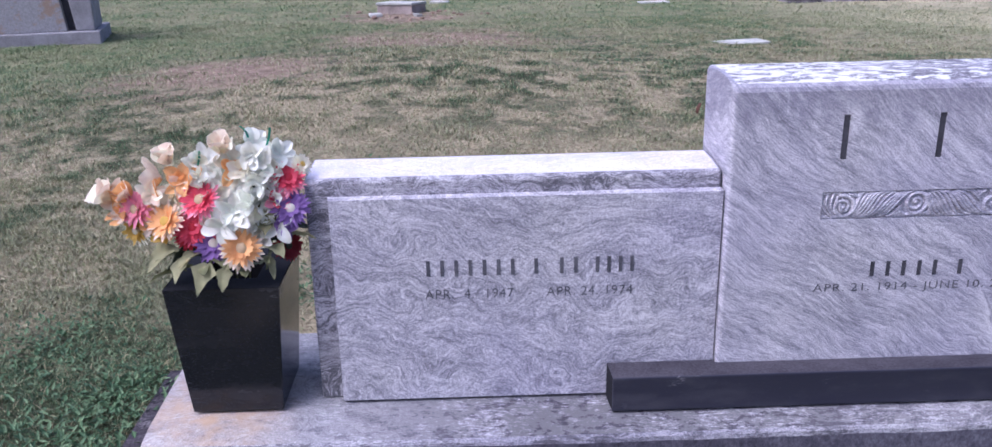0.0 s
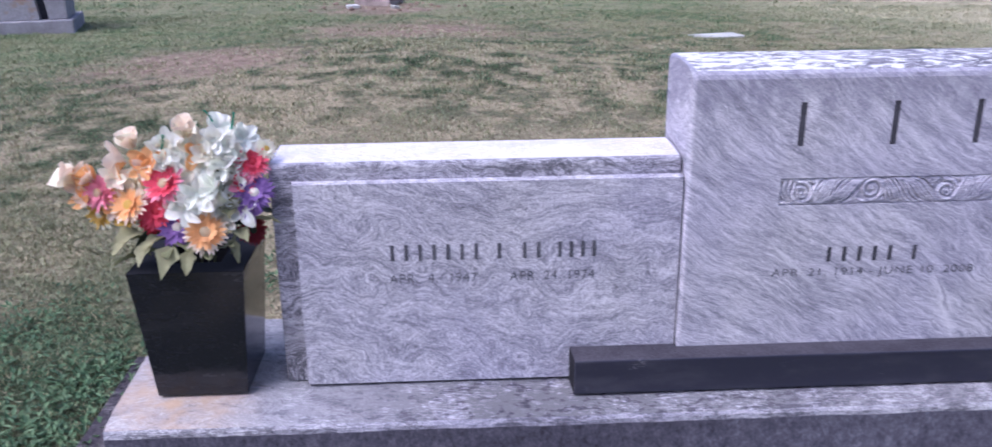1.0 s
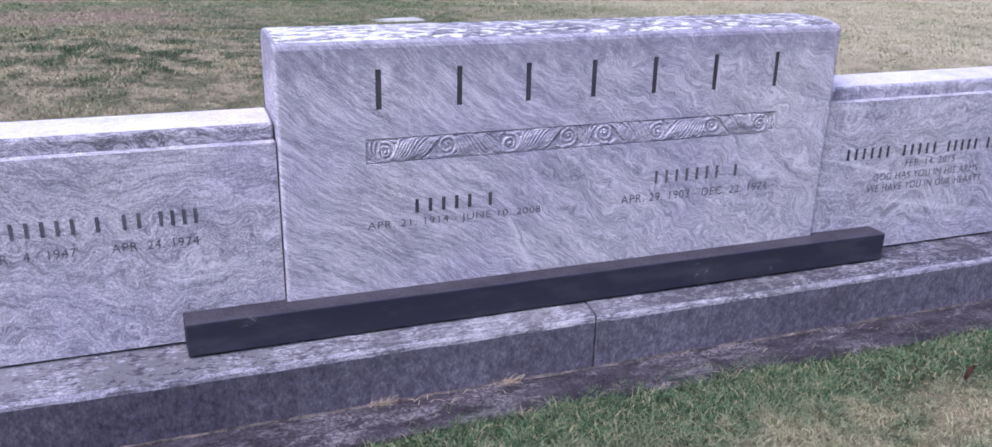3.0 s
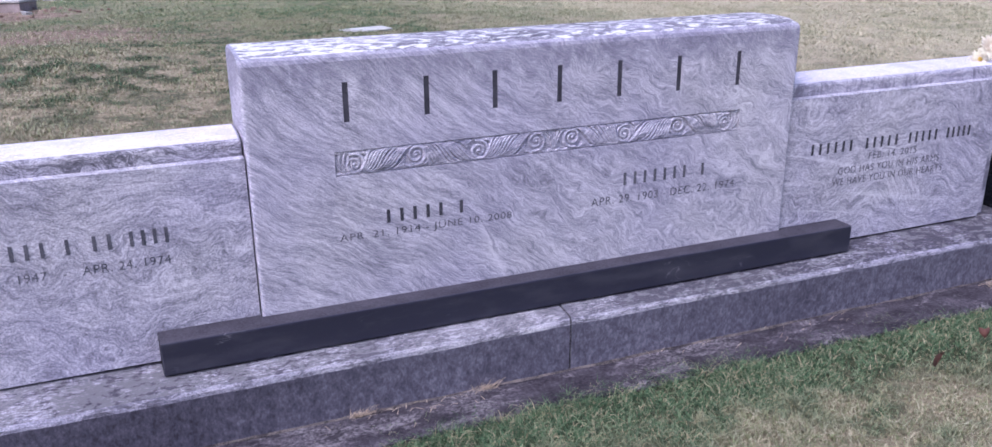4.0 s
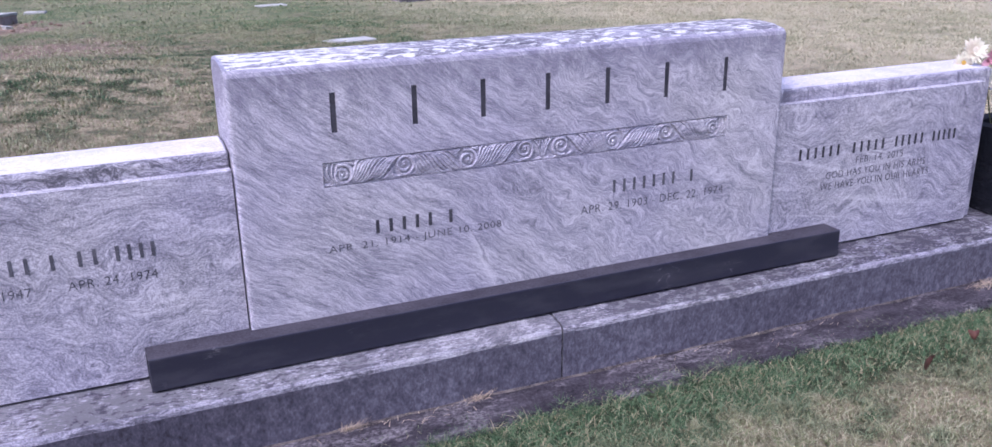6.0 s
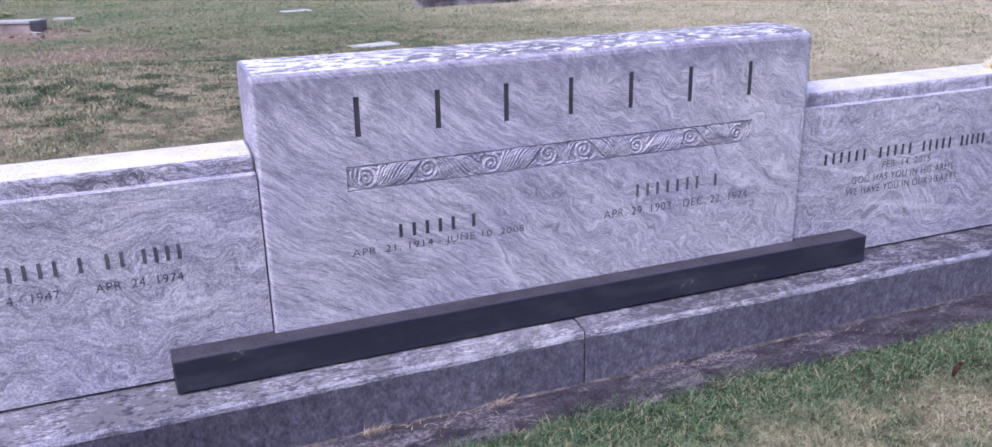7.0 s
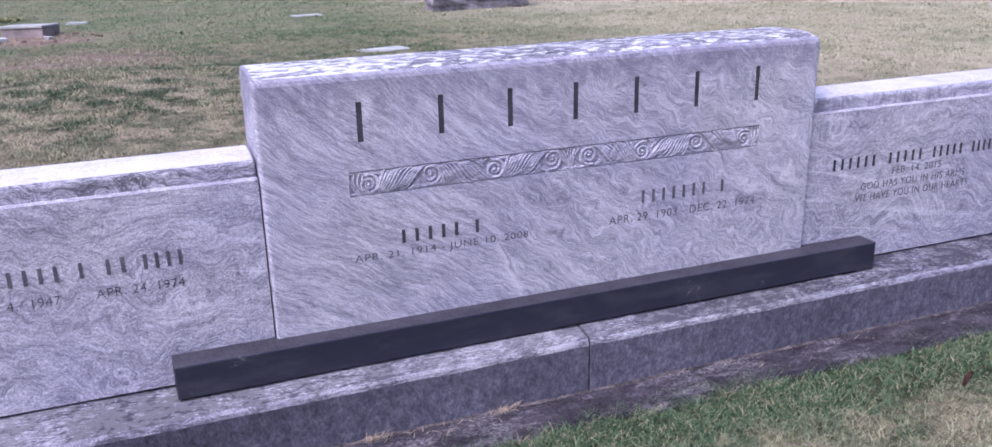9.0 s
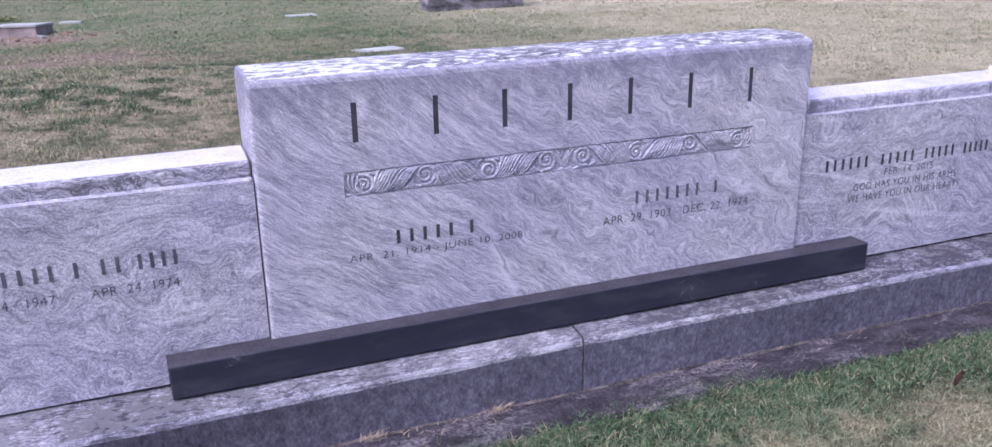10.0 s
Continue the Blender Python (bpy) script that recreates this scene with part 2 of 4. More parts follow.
SOIL_SPOTS = ((-0.8, 6.9, 1.45), (-2.4, 4.9, 1.0), (-1.4, 9.5, 0.9))
DRY_SPOTS = ((1.12, -0.62, 0.17), (1.42, -0.56, 0.1), (0.8, -0.68, 0.14), (1.8, -0.78, 0.15))


def lawn_colour(k, vec):
    """Patches of green, dry and bare ground, shared by the soil and the blades: amounts of dry grass, of soil, of
    bleached straw and of the sky sheen painted on the lawn further up.
    """
    flat = k.mapping(vec, scale=(1, 1, 0))
    patch = k.math("ADD", k.math("MULTIPLY", k.noise(flat, 0.75, 4, 0.6), 0.4), k.math("MULTIPLY", k.noise(flat, 4.2, 5, 0.68), 0.6))
    dry = k.ramp(patch, [(0.44, 0.0), (0.54, 1.0)])
    # watered strip along the footing stays green
    where = k.n.new("ShaderNodeSeparateXYZ")
    k.put(where.inputs[0], vec)
    strip = k.math("ABSOLUTE", k.math("ADD", where.outputs[1], 0.33))
    ends = k.math("SUBTRACT", k.math("ABSOLUTE", k.math("SUBTRACT", where.outputs[0], 0.8)), 2.3)
    strip = k.math("ADD", strip, k.math("MAXIMUM", ends, 0.0))
    strip = k.math("ADD", strip, k.math("MULTIPLY", k.math("SUBTRACT", k.noise(flat, 4.5, 4, 0.6), 0.5), 0.5))
    dry = k.math("MULTIPLY", dry, k.ramp(strip, [(0.1, 0.0), (0.32, 1.0)]))
    yy = k.math("ADD", where.outputs[1], k.math("MULTIPLY", k.math("SUBTRACT", k.noise(flat, 1.6, 4, 0.6), 0.5), 3.0))
    yy = k.math("ADD", yy, k.math("MULTIPLY", k.math("MAXIMUM", ends, 0.0), 1.5))
    behind = k.ramp(k.math("DIVIDE", yy, 10.0), [(0.04, 0.0), (0.1, 0.85), (0.24, 0.8), (0.36, 0.0)])
    east = k.ramp(k.math("DIVIDE", k.math("ADD", where.outputs[0], k.math("MULTIPLY", k.noise(flat, 0.6, 3, 0.6), 3.0)), 10.0), [(0.42, 0.0), (0.7, 0.85)])
    back = k.ramp(k.math("ADD", where.outputs[1], k.math("MULTIPLY", k.noise(flat, 2.0, 3, 0.6), 0.5)), [(0.3, 0.0), (0.7, 1.0)])
    dry = k.math("MULTIPLY", dry, k.math("ADD", k.math("MULTIPLY", back, 0.1), 0.9))
    dry = k.math("MAXIMUM", dry, k.math("MULTIPLY", k.math("MAXIMUM", behind, east), back))
    dry = k.math("MULTIPLY", dry, k.ramp(k.math("DIVIDE", yy, 10.0), [(0.42, 1.0), (0.62, 0.7), (0.9, 0.45)]))
    left = k.vmath("DISTANCE", k.mapping(flat, scale=(1.0, 0.6, 1)), (-1.75, 0.1, 0.0))
    left = k.math("ADD", left, k.math("MULTIPLY", k.math("SUBTRACT", k.noise(flat, 3.0, 4, 0.6), 0.5), 1.0))
    dry = k.math("MULTIPLY", dry, k.ramp(left, [(0.3, 0.1), (0.75, 1.0)]))
    for x, y, r in DRY_SPOTS:
        d = k.math("ADD", k.vmath("DISTANCE", flat, (x, y, 0.0)), k.math("MULTIPLY", k.math("SUBTRACT", k.noise(flat, 9.0, 4, 0.7), 0.5), r * 3.2))
        dry = k.math("MAXIMUM", dry, k.ramp(k.math("DIVIDE", d, r), [(0.4, 0.9), (1.1, 0.0)]))
    spots = []
    for x, y, r in SOIL_SPOTS:
        d = k.vmath("DISTANCE", flat, (x, y, 0.0))
        d = k.math("ADD", d, k.math("MULTIPLY", k.math("SUBTRACT", k.noise(flat, 2.2, 5, 0.7), 0.5), r * 2.4))
        spots.append(k.ramp(k.math("DIVIDE", d, r), [(0.45, 1.0), (1.0, 0.0)]))
    soil = k.math("MAXIMUM", k.math("MAXIMUM", spots[0], spots[1]), spots[2])
    pale = k.math("MULTIPLY", k.math("MULTIPLY", east, back), k.ramp(patch, [(0.4, 0.45), (0.52, 1.0)]))
    # how far the sky's sheen on distant grass is painted into the green
    beyond = k.ramp(k.math("DIVIDE", yy, 10.0), [(0.55, 0.0), (0.95, 1.0)])
    return dry, soil, pale, beyond


def ground_material():
    k = Mat("soil_and_thatch")
    vec = k.coords("Position")
    dry, soil, pale, beyond = lawn_colour(k, vec)
    fine = k.noise(vec, 55, 5, 0.7)
    thatch = k.ramp(fine, [(0.3, (0.17, 0.138, 0.087)), (0.55, (0.36, 0.305, 0.195)), (0.75, (0.52, 0.45, 0.3))])
    green = k.ramp(fine, [(0.3, (0.026, 0.03, 0.015)), (0.6, (0.07, 0.08, 0.038)), (0.75, (0.15, 0.15, 0.075))])
    # distant soil green lifted to carry the painted sky sheen
    green = k.mix(beyond, green, (0.13, 0.155, 0.075))
    col = k.mix(dry, green, thatch)
    col = k.mix(k.math("MULTIPLY", pale, 0.7), col, (0.56, 0.49, 0.34))
    clay = k.ramp(k.noise(vec, 14, 5, 0.7), [(0.35, (0.14, 0.093, 0.07)), (0.65, (0.37, 0.27, 0.205))])
    col = k.mix(k.math("MULTIPLY", soil, 0.85), col, clay)
    k.bump(k.math("ADD", fine, k.noise(vec, 14, 4, 0.6)), 0.9, 0.02)
    return k.done(col, 0.95, spec=0.2)


def blade_material():
    k = Mat("grass_blades")
    vec = k.coords("Position")
    dry, soil, pale, beyond = lawn_colour(k, vec)
    rnd = k.n.new("ShaderNodeNewGeometry").outputs["Random Per Island"]
    green = k.ramp(rnd, [(0.0, (0.028, 0.058, 0.024)), (0.4, (0.082, 0.148, 0.07)), (0.74, (0.15, 0.215, 0.105)), (0.9, (0.36, 0.315, 0.19))])
    tan = k.ramp(rnd, [(0.0, (0.16, 0.128, 0.078)), (0.36, (0.4, 0.343, 0.216)), (0.66, (0.6, 0.53, 0.36)), (0.8, (0.15, 0.2, 0.08))])
    sheen_green = k.ramp(rnd, [(0.0, (0.085, 0.14, 0.06)), (0.5, (0.19, 0.265, 0.125)), (1.0, (0.34, 0.36, 0.2))])
    # distant blades take a lighter green that paints in the sky's sheen
    green = k.mix(k.math("MULTIPLY", beyond, 0.6), green, sheen_green)
    col = k.mix(k.math("MAXIMUM", k.math("MULTIPLY", dry, 0.86), k.math("MULTIPLY", soil, 0.8)), green, tan)
    straw = k.ramp(rnd, [(0.0, (0.36, 0.31, 0.2)), (0.5, (0.66, 0.585, 0.415)), (0.9, (0.8, 0.72, 0.53)), (1.0, (0.22, 0.27, 0.12))])
    col = k.mix(k.math("MULTIPLY", pale, 0.62), col, straw)
    return k.done(col, 0.75, spec=0.25)


GRANITE_DIE = granite("banded_grey_granite", -34, (0.4, 0.0, 0.2), 0.085, drips=0.65, veins=0.35, dark=0.98, tone=1.0, straight=(0.35, 1.2), hair=((0.595, 0.47), (0.675, 0.28)), long=1.35)
GRANITE_DIE_TOP = granite(lying=True, name="weathered_granite_top", tilt=4, offset=(0.4, 0.0, 0.2), warp=0.12, stains=0.75, lichen=0.85, gloss=0.8, tone=0.8, spread=0.0, warm=1.03)
GRANITE_WING = granite("swirled_grey_granite", -9, (3.1, 0.0, 1.7), 0.2, veins=0.4, tone=0.97, dark=0.92)
# wing tops: sky brightness painted in as a raised, warmer granite tone
GRANITE_TOP = granite(lying=True, name="skylit_granite_coping", tilt=8, offset=(1.1, 0.4, 0.7), warp=0.12, tone=1.36, gloss=0.5, warm=1.1, dark=1.65, stains=0.25, spread=-0.025)
GRANITE_STRIP = granite("darker_granite_border", -3, (5.1, 0.0, 2.7), 0.24, stains=0.4, tone=0.9, dark=0.5, spread=0.0)
GRANITE_STRIP_RUN = granite("drip_stained_granite_border", -3, (1.1, 0.0, 3.7), 0.2, drops=0.8)
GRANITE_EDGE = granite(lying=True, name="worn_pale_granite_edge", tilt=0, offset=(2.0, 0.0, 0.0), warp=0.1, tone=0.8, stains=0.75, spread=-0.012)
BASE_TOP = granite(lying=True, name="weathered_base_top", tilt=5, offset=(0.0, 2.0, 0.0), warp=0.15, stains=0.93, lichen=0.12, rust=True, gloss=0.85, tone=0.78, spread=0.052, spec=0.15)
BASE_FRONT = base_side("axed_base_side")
CARVED = granite("carved_granite", 20, (7.0, 0.0, 3.0), 0.1, tone=1.05, gloss=0.8)
# dark and fainter tones that set bars and characters off the stone face
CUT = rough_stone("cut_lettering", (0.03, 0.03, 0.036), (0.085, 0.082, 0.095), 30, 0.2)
CUT_FAINT = rough_stone("faint_lettering", (0.055, 0.055, 0.067), (0.15, 0.147, 0.165), 30, 0.2)
BLACK_POLISHED = black_granite("polished_black_granite", 0.12, 0.12)
BLACK_SAWN = plain("sawn_black_granite", (0.016, 0.016, 0.02), 0.9, 0.3, 200)
BLACK_SAWN.node_tree.nodes["Principled BSDF"].inputs["Specular IOR Level"].default_value = 0.15
BLACK_HONED = black_granite("honed_black_granite", 0.45, 0.32, (0.022, 0.0225, 0.038))
BAR_TOP = rough_stone("dusty_black_granite", (0.03, 0.028, 0.036), (0.078, 0.072, 0.086), 26, 0.15, 1.0, 0.38, 0.62, 0.5)
CONCRETE = footing_material("old_concrete")
FAR_GREY = rough_stone("far_grey_granite", (0.2, 0.19, 0.2), (0.36, 0.35, 0.37), 16, 0.2)
MARKER = rough_stone("pale_marker_stone", (0.3, 0.3, 0.275), (0.56, 0.56, 0.52), 12, 0.4)
ROCK = rough_stone("rock_pitched_granite", (0.06, 0.055, 0.06), (0.3, 0.28, 0.29), 10, 1.0)
GROUND = ground_material()
BLADES = blade_material()


# ---- mesh helpers ----
def link(name, bm, materials, parent=None, smooth=False):
    me = bpy.data.meshes.new(name)
    bmesh.ops.recalc_face_normals(bm, faces=bm.faces)
    bm.to_mesh(me)
    bm.free()
    for m in materials if isinstance(materials, (list, tuple)) else [materials]:
        me.materials.append(m)
    if smooth:
        me.polygons.foreach_set("use_smooth", [True] * len(me.polygons))
    ob = new(name, me)
    if parent:
        ob.parent = parent
    return ob


def part(name, bm, material, parent, label="", smooth=False):
    return tagged(link(name, bm, material, parent, smooth), label)


def thing(name, at, label, category, group="", kind=""):
    ob = new(name)
    ob.location = at
    return tagged(ob, label, category, group, kind)


def block(x0, x1, y0, y1, z0, z1, bevel=0.0, segments=2, bm=None):
    bm = bm or bmesh.new()
    vs = [bm.verts.new(p) for p in ((x0, y0, z0), (x1, y0, z0), (x1, y1, z0), (x0, y1, z0), (x0, y0, z1), (x1, y0, z1), (x1, y1, z1), (x0, y1, z1))]
    fs = [bm.faces.new([vs[i] for i in q]) for q in ((0, 3, 2, 1), (4, 5, 6, 7), (0, 1, 5, 4), (1, 2, 6, 5), (2, 3, 7, 6), (3, 0, 4, 7))]
    if bevel:
        edges = {e for f in fs for e in f.edges}
        bmesh.ops.bevel(bm, geom=list(edges), offset=bevel, segments=segments, profile=0.5, affect="EDGES")
    return bm


def loft(profile, x0, x1, n, wobble=0.0, seed=0, slots=None):
    """A long stone: the (y, z) outline run along x, with a slightly uneven surface. slots: material index for each side."""
    bm = bmesh.new()
    rings = []
    for i in range(n + 1):
        x = x0 + (x1 - x0) * i / n
        ring = []
        for j, (y, z) in enumerate(profile):
            dy = wobble * noise.noise((x * 9, j * 3.1, seed)) + wobble * 0.6 * noise.noise((x * 37, j * 5.3, seed + 4))
            dz = wobble * noise.noise((x * 8, j * 2.7, seed + 9))
            ring.append(bm.verts.new((x, y + dy, z + dz)))
        rings.append(ring)
    m = len(profile)
    for a, b in zip(rings, rings[1:]):
        for j in range(m):
            f = bm.faces.new((a[j], b[j], b[(j + 1) % m], a[(j + 1) % m]))
            if slots:
                f.material_index = slots[j]
    bm.faces.new(rings[0]), bm.faces.new(list(reversed(rings[-1])))
    return bm


def ridge(bm, points, radii, depth=0.6):
    """A carved, half-round tapering strand through points (x, z) on the plane y = 0, standing out towards -y."""
    pts = [Vector((p[0], 0, p[1])) for p in points]
    rows = []
    for i, p in enumerate(pts):
        d = (pts[min(i + 1, len(pts) - 1)] - pts[max(i - 1, 0)]).normalized()
        side = Vector((-d.z, 0, d.x))
        r = radii[i]
        rows.append([bm.verts.new(p + side * r * math.cos(a) + Vector((0, -r * depth * math.sin(a), 0))) for a in (0, math.pi / 3, 2 * math.pi / 3, math.pi)])
    for a, b in zip(rows, rows[1:]):
        for j in range(3):
            bm.faces.new((a[j], a[j + 1], b[j + 1], b[j]))
    return bm


def cut_bars(spots, z0, z1, width, y, parent, material, label="", base=(0, 0, 0)):
    """Short upright bars that stand where a cut inscription is not repeated."""
    for x in spots:
        bm = block(x - width / 2, x + width / 2, y - 0.0012, y + 0.002, z0, z1)
        part("cut_bar", bm, material, parent, label).matrix_parent_inverse = Matrix.Translation(base)


def inscription(text, x0, x1, z0, z1, y, parent, material, base=(0, 0, 0)):
    """Cut writing on the face y, fitted to its width and height; each character is a part of its own."""
    cu = bpy.data.curves.new("inscription", "FONT")
    cu.body, cu.size, cu.extrude, cu.offset, cu.space_character = text, 1.0, 0.004, -0.007, 1.12
    tmp = new("inscription", cu)
    bpy.context.view_layer.update()
    me = bpy.data.meshes.new_from_object(tmp.evaluated_get(bpy.context.evaluated_depsgraph_get()))
    bpy.data.objects.remove(tmp)
    bm = bmesh.new()
    bm.from_mesh(me)
    bm.verts.ensure_lookup_table()
    xs, zs = [v.co.x for v in bm.verts], [v.co.y for v in bm.verts]
    xa, xb, za, zb = min(xs), max(xs), min(zs), max(zs)
    for v in bm.verts:
        v.co = Vector((x0 + (v.co.x - xa) / (xb - xa) * (x1 - x0), y - (0.0009 if v.co.z > 0 else -0.0009), z0 + (v.co.y - za) / (zb - za) * (z1 - z0)))
    # gather the faces into characters by their stretch along x
    spans = sorted((min(v.co.x for v in f.verts), max(v.co.x for v in f.verts), f.index) for f in bm.faces)
    groups, reach = [], -1e9
    for a, b, index in spans:
        if a > reach + 1e-5:
            groups.append(set())
        groups[-1].add(index)
        reach = max(reach, b)
    bm.faces.ensure_lookup_table()
    for g in groups:
        one, seen = bmesh.new(), {}
        for index in g:
            vs = []
            for v in bm.faces[index].verts:
                if v.index not in seen:
                    seen[v.index] = one.verts.new(v.co)
                vs.append(seen[v.index])
            one.faces.new(vs)
        part("character", one, material, parent).matrix_parent_inverse = Matrix.Translation(base)
    bm.free()


# ---- the ground ----
def smooth(t):
    t = np.clip(t, 0, 1)
    return t * t * (3 - 2 * t)


def ground_z(x, y):
    rise = 0.10 * smooth((y - 0.3) / 2.5)
    mound = 0.19 * np.exp(-(((x + 1.0) / 2.2) ** 2 + ((y - 4.6) / 1.9) ** 2))
    return rise + mound + 0.008 * np.sin(2.1 * x + 1.3 * y) * np.cos(1.7 * y - 0.6 * x)


def build_ground():
    near_x, near_y = np.arange(-12, 14.01, 0.16), np.arange(-6, 22.01, 0.16)
    xs = np.concatenate([[-900, -300, -100, -40, -20], near_x, [20, 40, 100, 300, 900]])
    ys = np.concatenate([[-900, -300, -100, -40, -14], near_y, [30, 60, 120, 300, 900]])
    gx, gy = np.meshgrid(xs, ys)
    gz = ground_z(gx, gy)
    verts = np.stack([gx, gy, gz], -1).reshape(-1, 3)
    nx, ny = len(xs), len(ys)
    i = (np.arange(ny - 1)[:, None] * nx + np.arange(nx - 1)[None, :]).ravel()
    me = bpy.data.meshes.new("ground")
    me.from_pydata(verts.tolist(), [], np.stack([i, i + 1, i + nx + 1, i + nx], 1).tolist())
    me.polygons.foreach_set("use_smooth", [True] * len(me.polygons))
    me.materials.append(GROUND)
    tagged(new("ground", me), "patchy cemetery lawn of green and dry tan grass over soil", "ground", kind="structure")


build_ground()

# foundation under the family stones
tagged(link("foundation", loft([(-0.275, -0.12), (-0.275, 0.012), (-0.26, 0.024), (0.54, 0.028), (0.56, -0.12)], -1.47, 3.1, 90, 0.006, 3), CONCRETE),
       "worn grey concrete strip footing set in the lawn", "footing", kind="structure")


# ---- the family monument ----
DIE_X1, JOINT = 1.628, 0.817


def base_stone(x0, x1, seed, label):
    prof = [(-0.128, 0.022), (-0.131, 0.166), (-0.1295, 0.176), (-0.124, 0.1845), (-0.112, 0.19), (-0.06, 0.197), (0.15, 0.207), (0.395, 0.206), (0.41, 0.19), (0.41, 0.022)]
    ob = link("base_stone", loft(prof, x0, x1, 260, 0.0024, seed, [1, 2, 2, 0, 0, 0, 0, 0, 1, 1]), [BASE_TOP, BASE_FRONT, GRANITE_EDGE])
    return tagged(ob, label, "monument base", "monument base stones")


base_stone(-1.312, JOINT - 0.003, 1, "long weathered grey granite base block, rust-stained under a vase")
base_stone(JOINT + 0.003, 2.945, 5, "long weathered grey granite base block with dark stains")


def center_stone():
    ob = thing("center_stone", (0, 0, 0.205), "tall light grey banded granite headstone with carved scroll band", "headstone")
    prof = [(0.0, 0.207), (0.0, 0.924), (0.003, 0.934), (0.012, 0.941), (0.06, 0.948), (0.13, 0.951), (0.222, 0.949), (0.235, 0.94), (0.238, 0.925), (0.238, 0.207)]
    bm = loft(prof, 0.0, DIE_X1, 60, 0.0, 0, [0, 0, 0, 1, 1, 1, 1, 0, 0, 0])
    ends = [e for e in bm.edges if len(e.link_faces) == 2 and any(len(q.verts) > 4 for q in e.link_faces)]
    bmesh.ops.bevel(bm, geom=ends, offset=0.01, segments=3, profile=0.5, affect="EDGES")
    for v in bm.verts:
        if v.co.z > 0.93 and v.co.y < 0.05:
            v.co += noise.noise_vector(v.co * 45) * 0.0022
    # pocket of the carved band, sunk into the face
    body = link("body", bm, [GRANITE_DIE, GRANITE_DIE_TOP])
    spots = [0.249, 0.458, 0.646, 0.834, 1.018, 1.21, 1.413]
    bm = block(0.212, 1.43, -0.02, 0.007, 0.634, 0.699)
    for x in spots:
        block(x - 0.0075, x + 0.0075, -0.02, 0.005, 0.772, 0.872, bm=bm)
    cutter = link("cutter", bm, GRANITE_DIE)
    mod = body.modifiers.new("sink", "BOOLEAN")
    mod.object, mod.operation, mod.solver = cutter, "DIFFERENCE", "EXACT"
    bpy.context.view_layer.update()
    me = bpy.data.meshes.new_from_object(body.evaluated_get(bpy.context.evaluated_depsgraph_get()))
    body.modifiers.clear()
    body.data = me
    bpy.data.objects.remove(cutter)
    body.parent, body.matrix_parent_inverse = ob, Matrix.Translation((0, 0, -0.205))
    # scrolls and leaf strands of the band
    bm = bmesh.new()
    centres = [0.262, 0.425, 0.60, 0.766, 0.876, 1.042, 1.217, 1.38]
    for i, cx in enumerate(centres):
        flip = 1 if i < 4 else -1
        up = 1 if i % 2 == (0 if i < 4 else 1) else -1
        cz = 0.6655 - 0.004 * up
        pts, rad = [], []
        for s in range(30):
            a = s / 29 * 2 * math.pi * 1.9
            r = 0.004 + 0.0245 * (s / 29) ** 0.9
            pts.append((cx + flip * r * math.cos(a + 2.6), cz + up * r * math.sin(a + 2.6)))
            rad.append(0.0034 + 0.0022 * s / 29)
        ridge(bm, pts, rad, 1.25)
        ridge(bm, [(cx - 0.004, cz), (cx, cz + 0.001), (cx + 0.004, cz)], [0.003, 0.0062, 0.003], 1.4)
    def strand(p0, p1, p2, p3, thick):
        line, w = [], []
        for n in range(10):
            v = n / 9
            c = ((1 - v) ** 3, 3 * v * (1 - v) ** 2, 3 * v * v * (1 - v), v ** 3)
            line.append((sum(k * p[0] for k, p in zip(c, (p0, p1, p2, p3))), min(0.696, max(0.637, sum(k * p[1] for k, p in zip(c, (p0, p1, p2, p3)))))))
            w.append(thick * (0.4 + 0.6 * math.sin(math.pi * (0.08 + 0.8 * v))))
        ridge(bm, line, w, 1.75)

    for i, nxt in ((0, 1), (1, 2), (2, 3), (7, 6), (6, 5), (5, 4)):
        c0, c1 = centres[i], centres[nxt]
        f = 1 if c1 > c0 else -1
        up = 1 if i % 2 == (0 if i < 4 else 1) else -1
        long = abs(c1 - c0)
        for q in range(11):
            u = q / 10
            p0 = (c0 + f * (0.012 + (long - 0.098) * u ** 1.2), 0.6665 - up * (0.029 - 0.003 * math.sin(9 * u)))
            p3 = (c0 + f * (0.044 + (long - 0.054) * u), 0.6665 + up * (0.029 - 0.004 * math.sin(11 * u)))
            strand(p0, (p0[0] + f * (0.022 + 0.02 * u), p0[1] + up * (0.022 - 0.014 * u)), (p3[0] - f * (0.014 + 0.03 * u), p3[1] - up * (0.004 + 0.02 * u)), p3, 0.005)
        for q in range(5):
            p0 = (c1 - f * 0.03, 0.6665 - up * (0.002 + 0.003 * q))
            p3 = (c1 - f * (0.062 - 0.009 * q), 0.6665 - up * 0.03)
            strand(p0, (p0[0] - f * 0.006, p0[1] - up * 0.008), (p3[0] + f * 0.012, p3[1] + up * 0.006), p3, 0.0036)
            p0 = (c0 + f * 0.03, 0.6665 + up * (0.004 + 0.003 * q))
            p3 = (c0 + f * (0.046 - 0.009 * q), 0.6665 + up * 0.03)
            strand(p0, (p0[0] + f * 0.004, p0[1] + up * 0.008), (p3[0] - f * 0.006, p3[1] - up * 0.006), p3, 0.0034)
    for f, c0 in ((-1, centres[0]), (1, centres[7])):
        for q in range(5):
            u = q / 4
            p0, p3 = (c0 + f * (0.026 - 0.03 * u), 0.64 + 0.004 * u), (c0 + f * (0.046 - 0.05 * u), 0.695)
            strand(p0, (p0[0] + f * 0.02, p0[1] + 0.015), (p3[0] + f * 0.01, p3[1] - 0.02), p3, 0.0032)
    for q in range(5):
        u = (q - 2) / 2
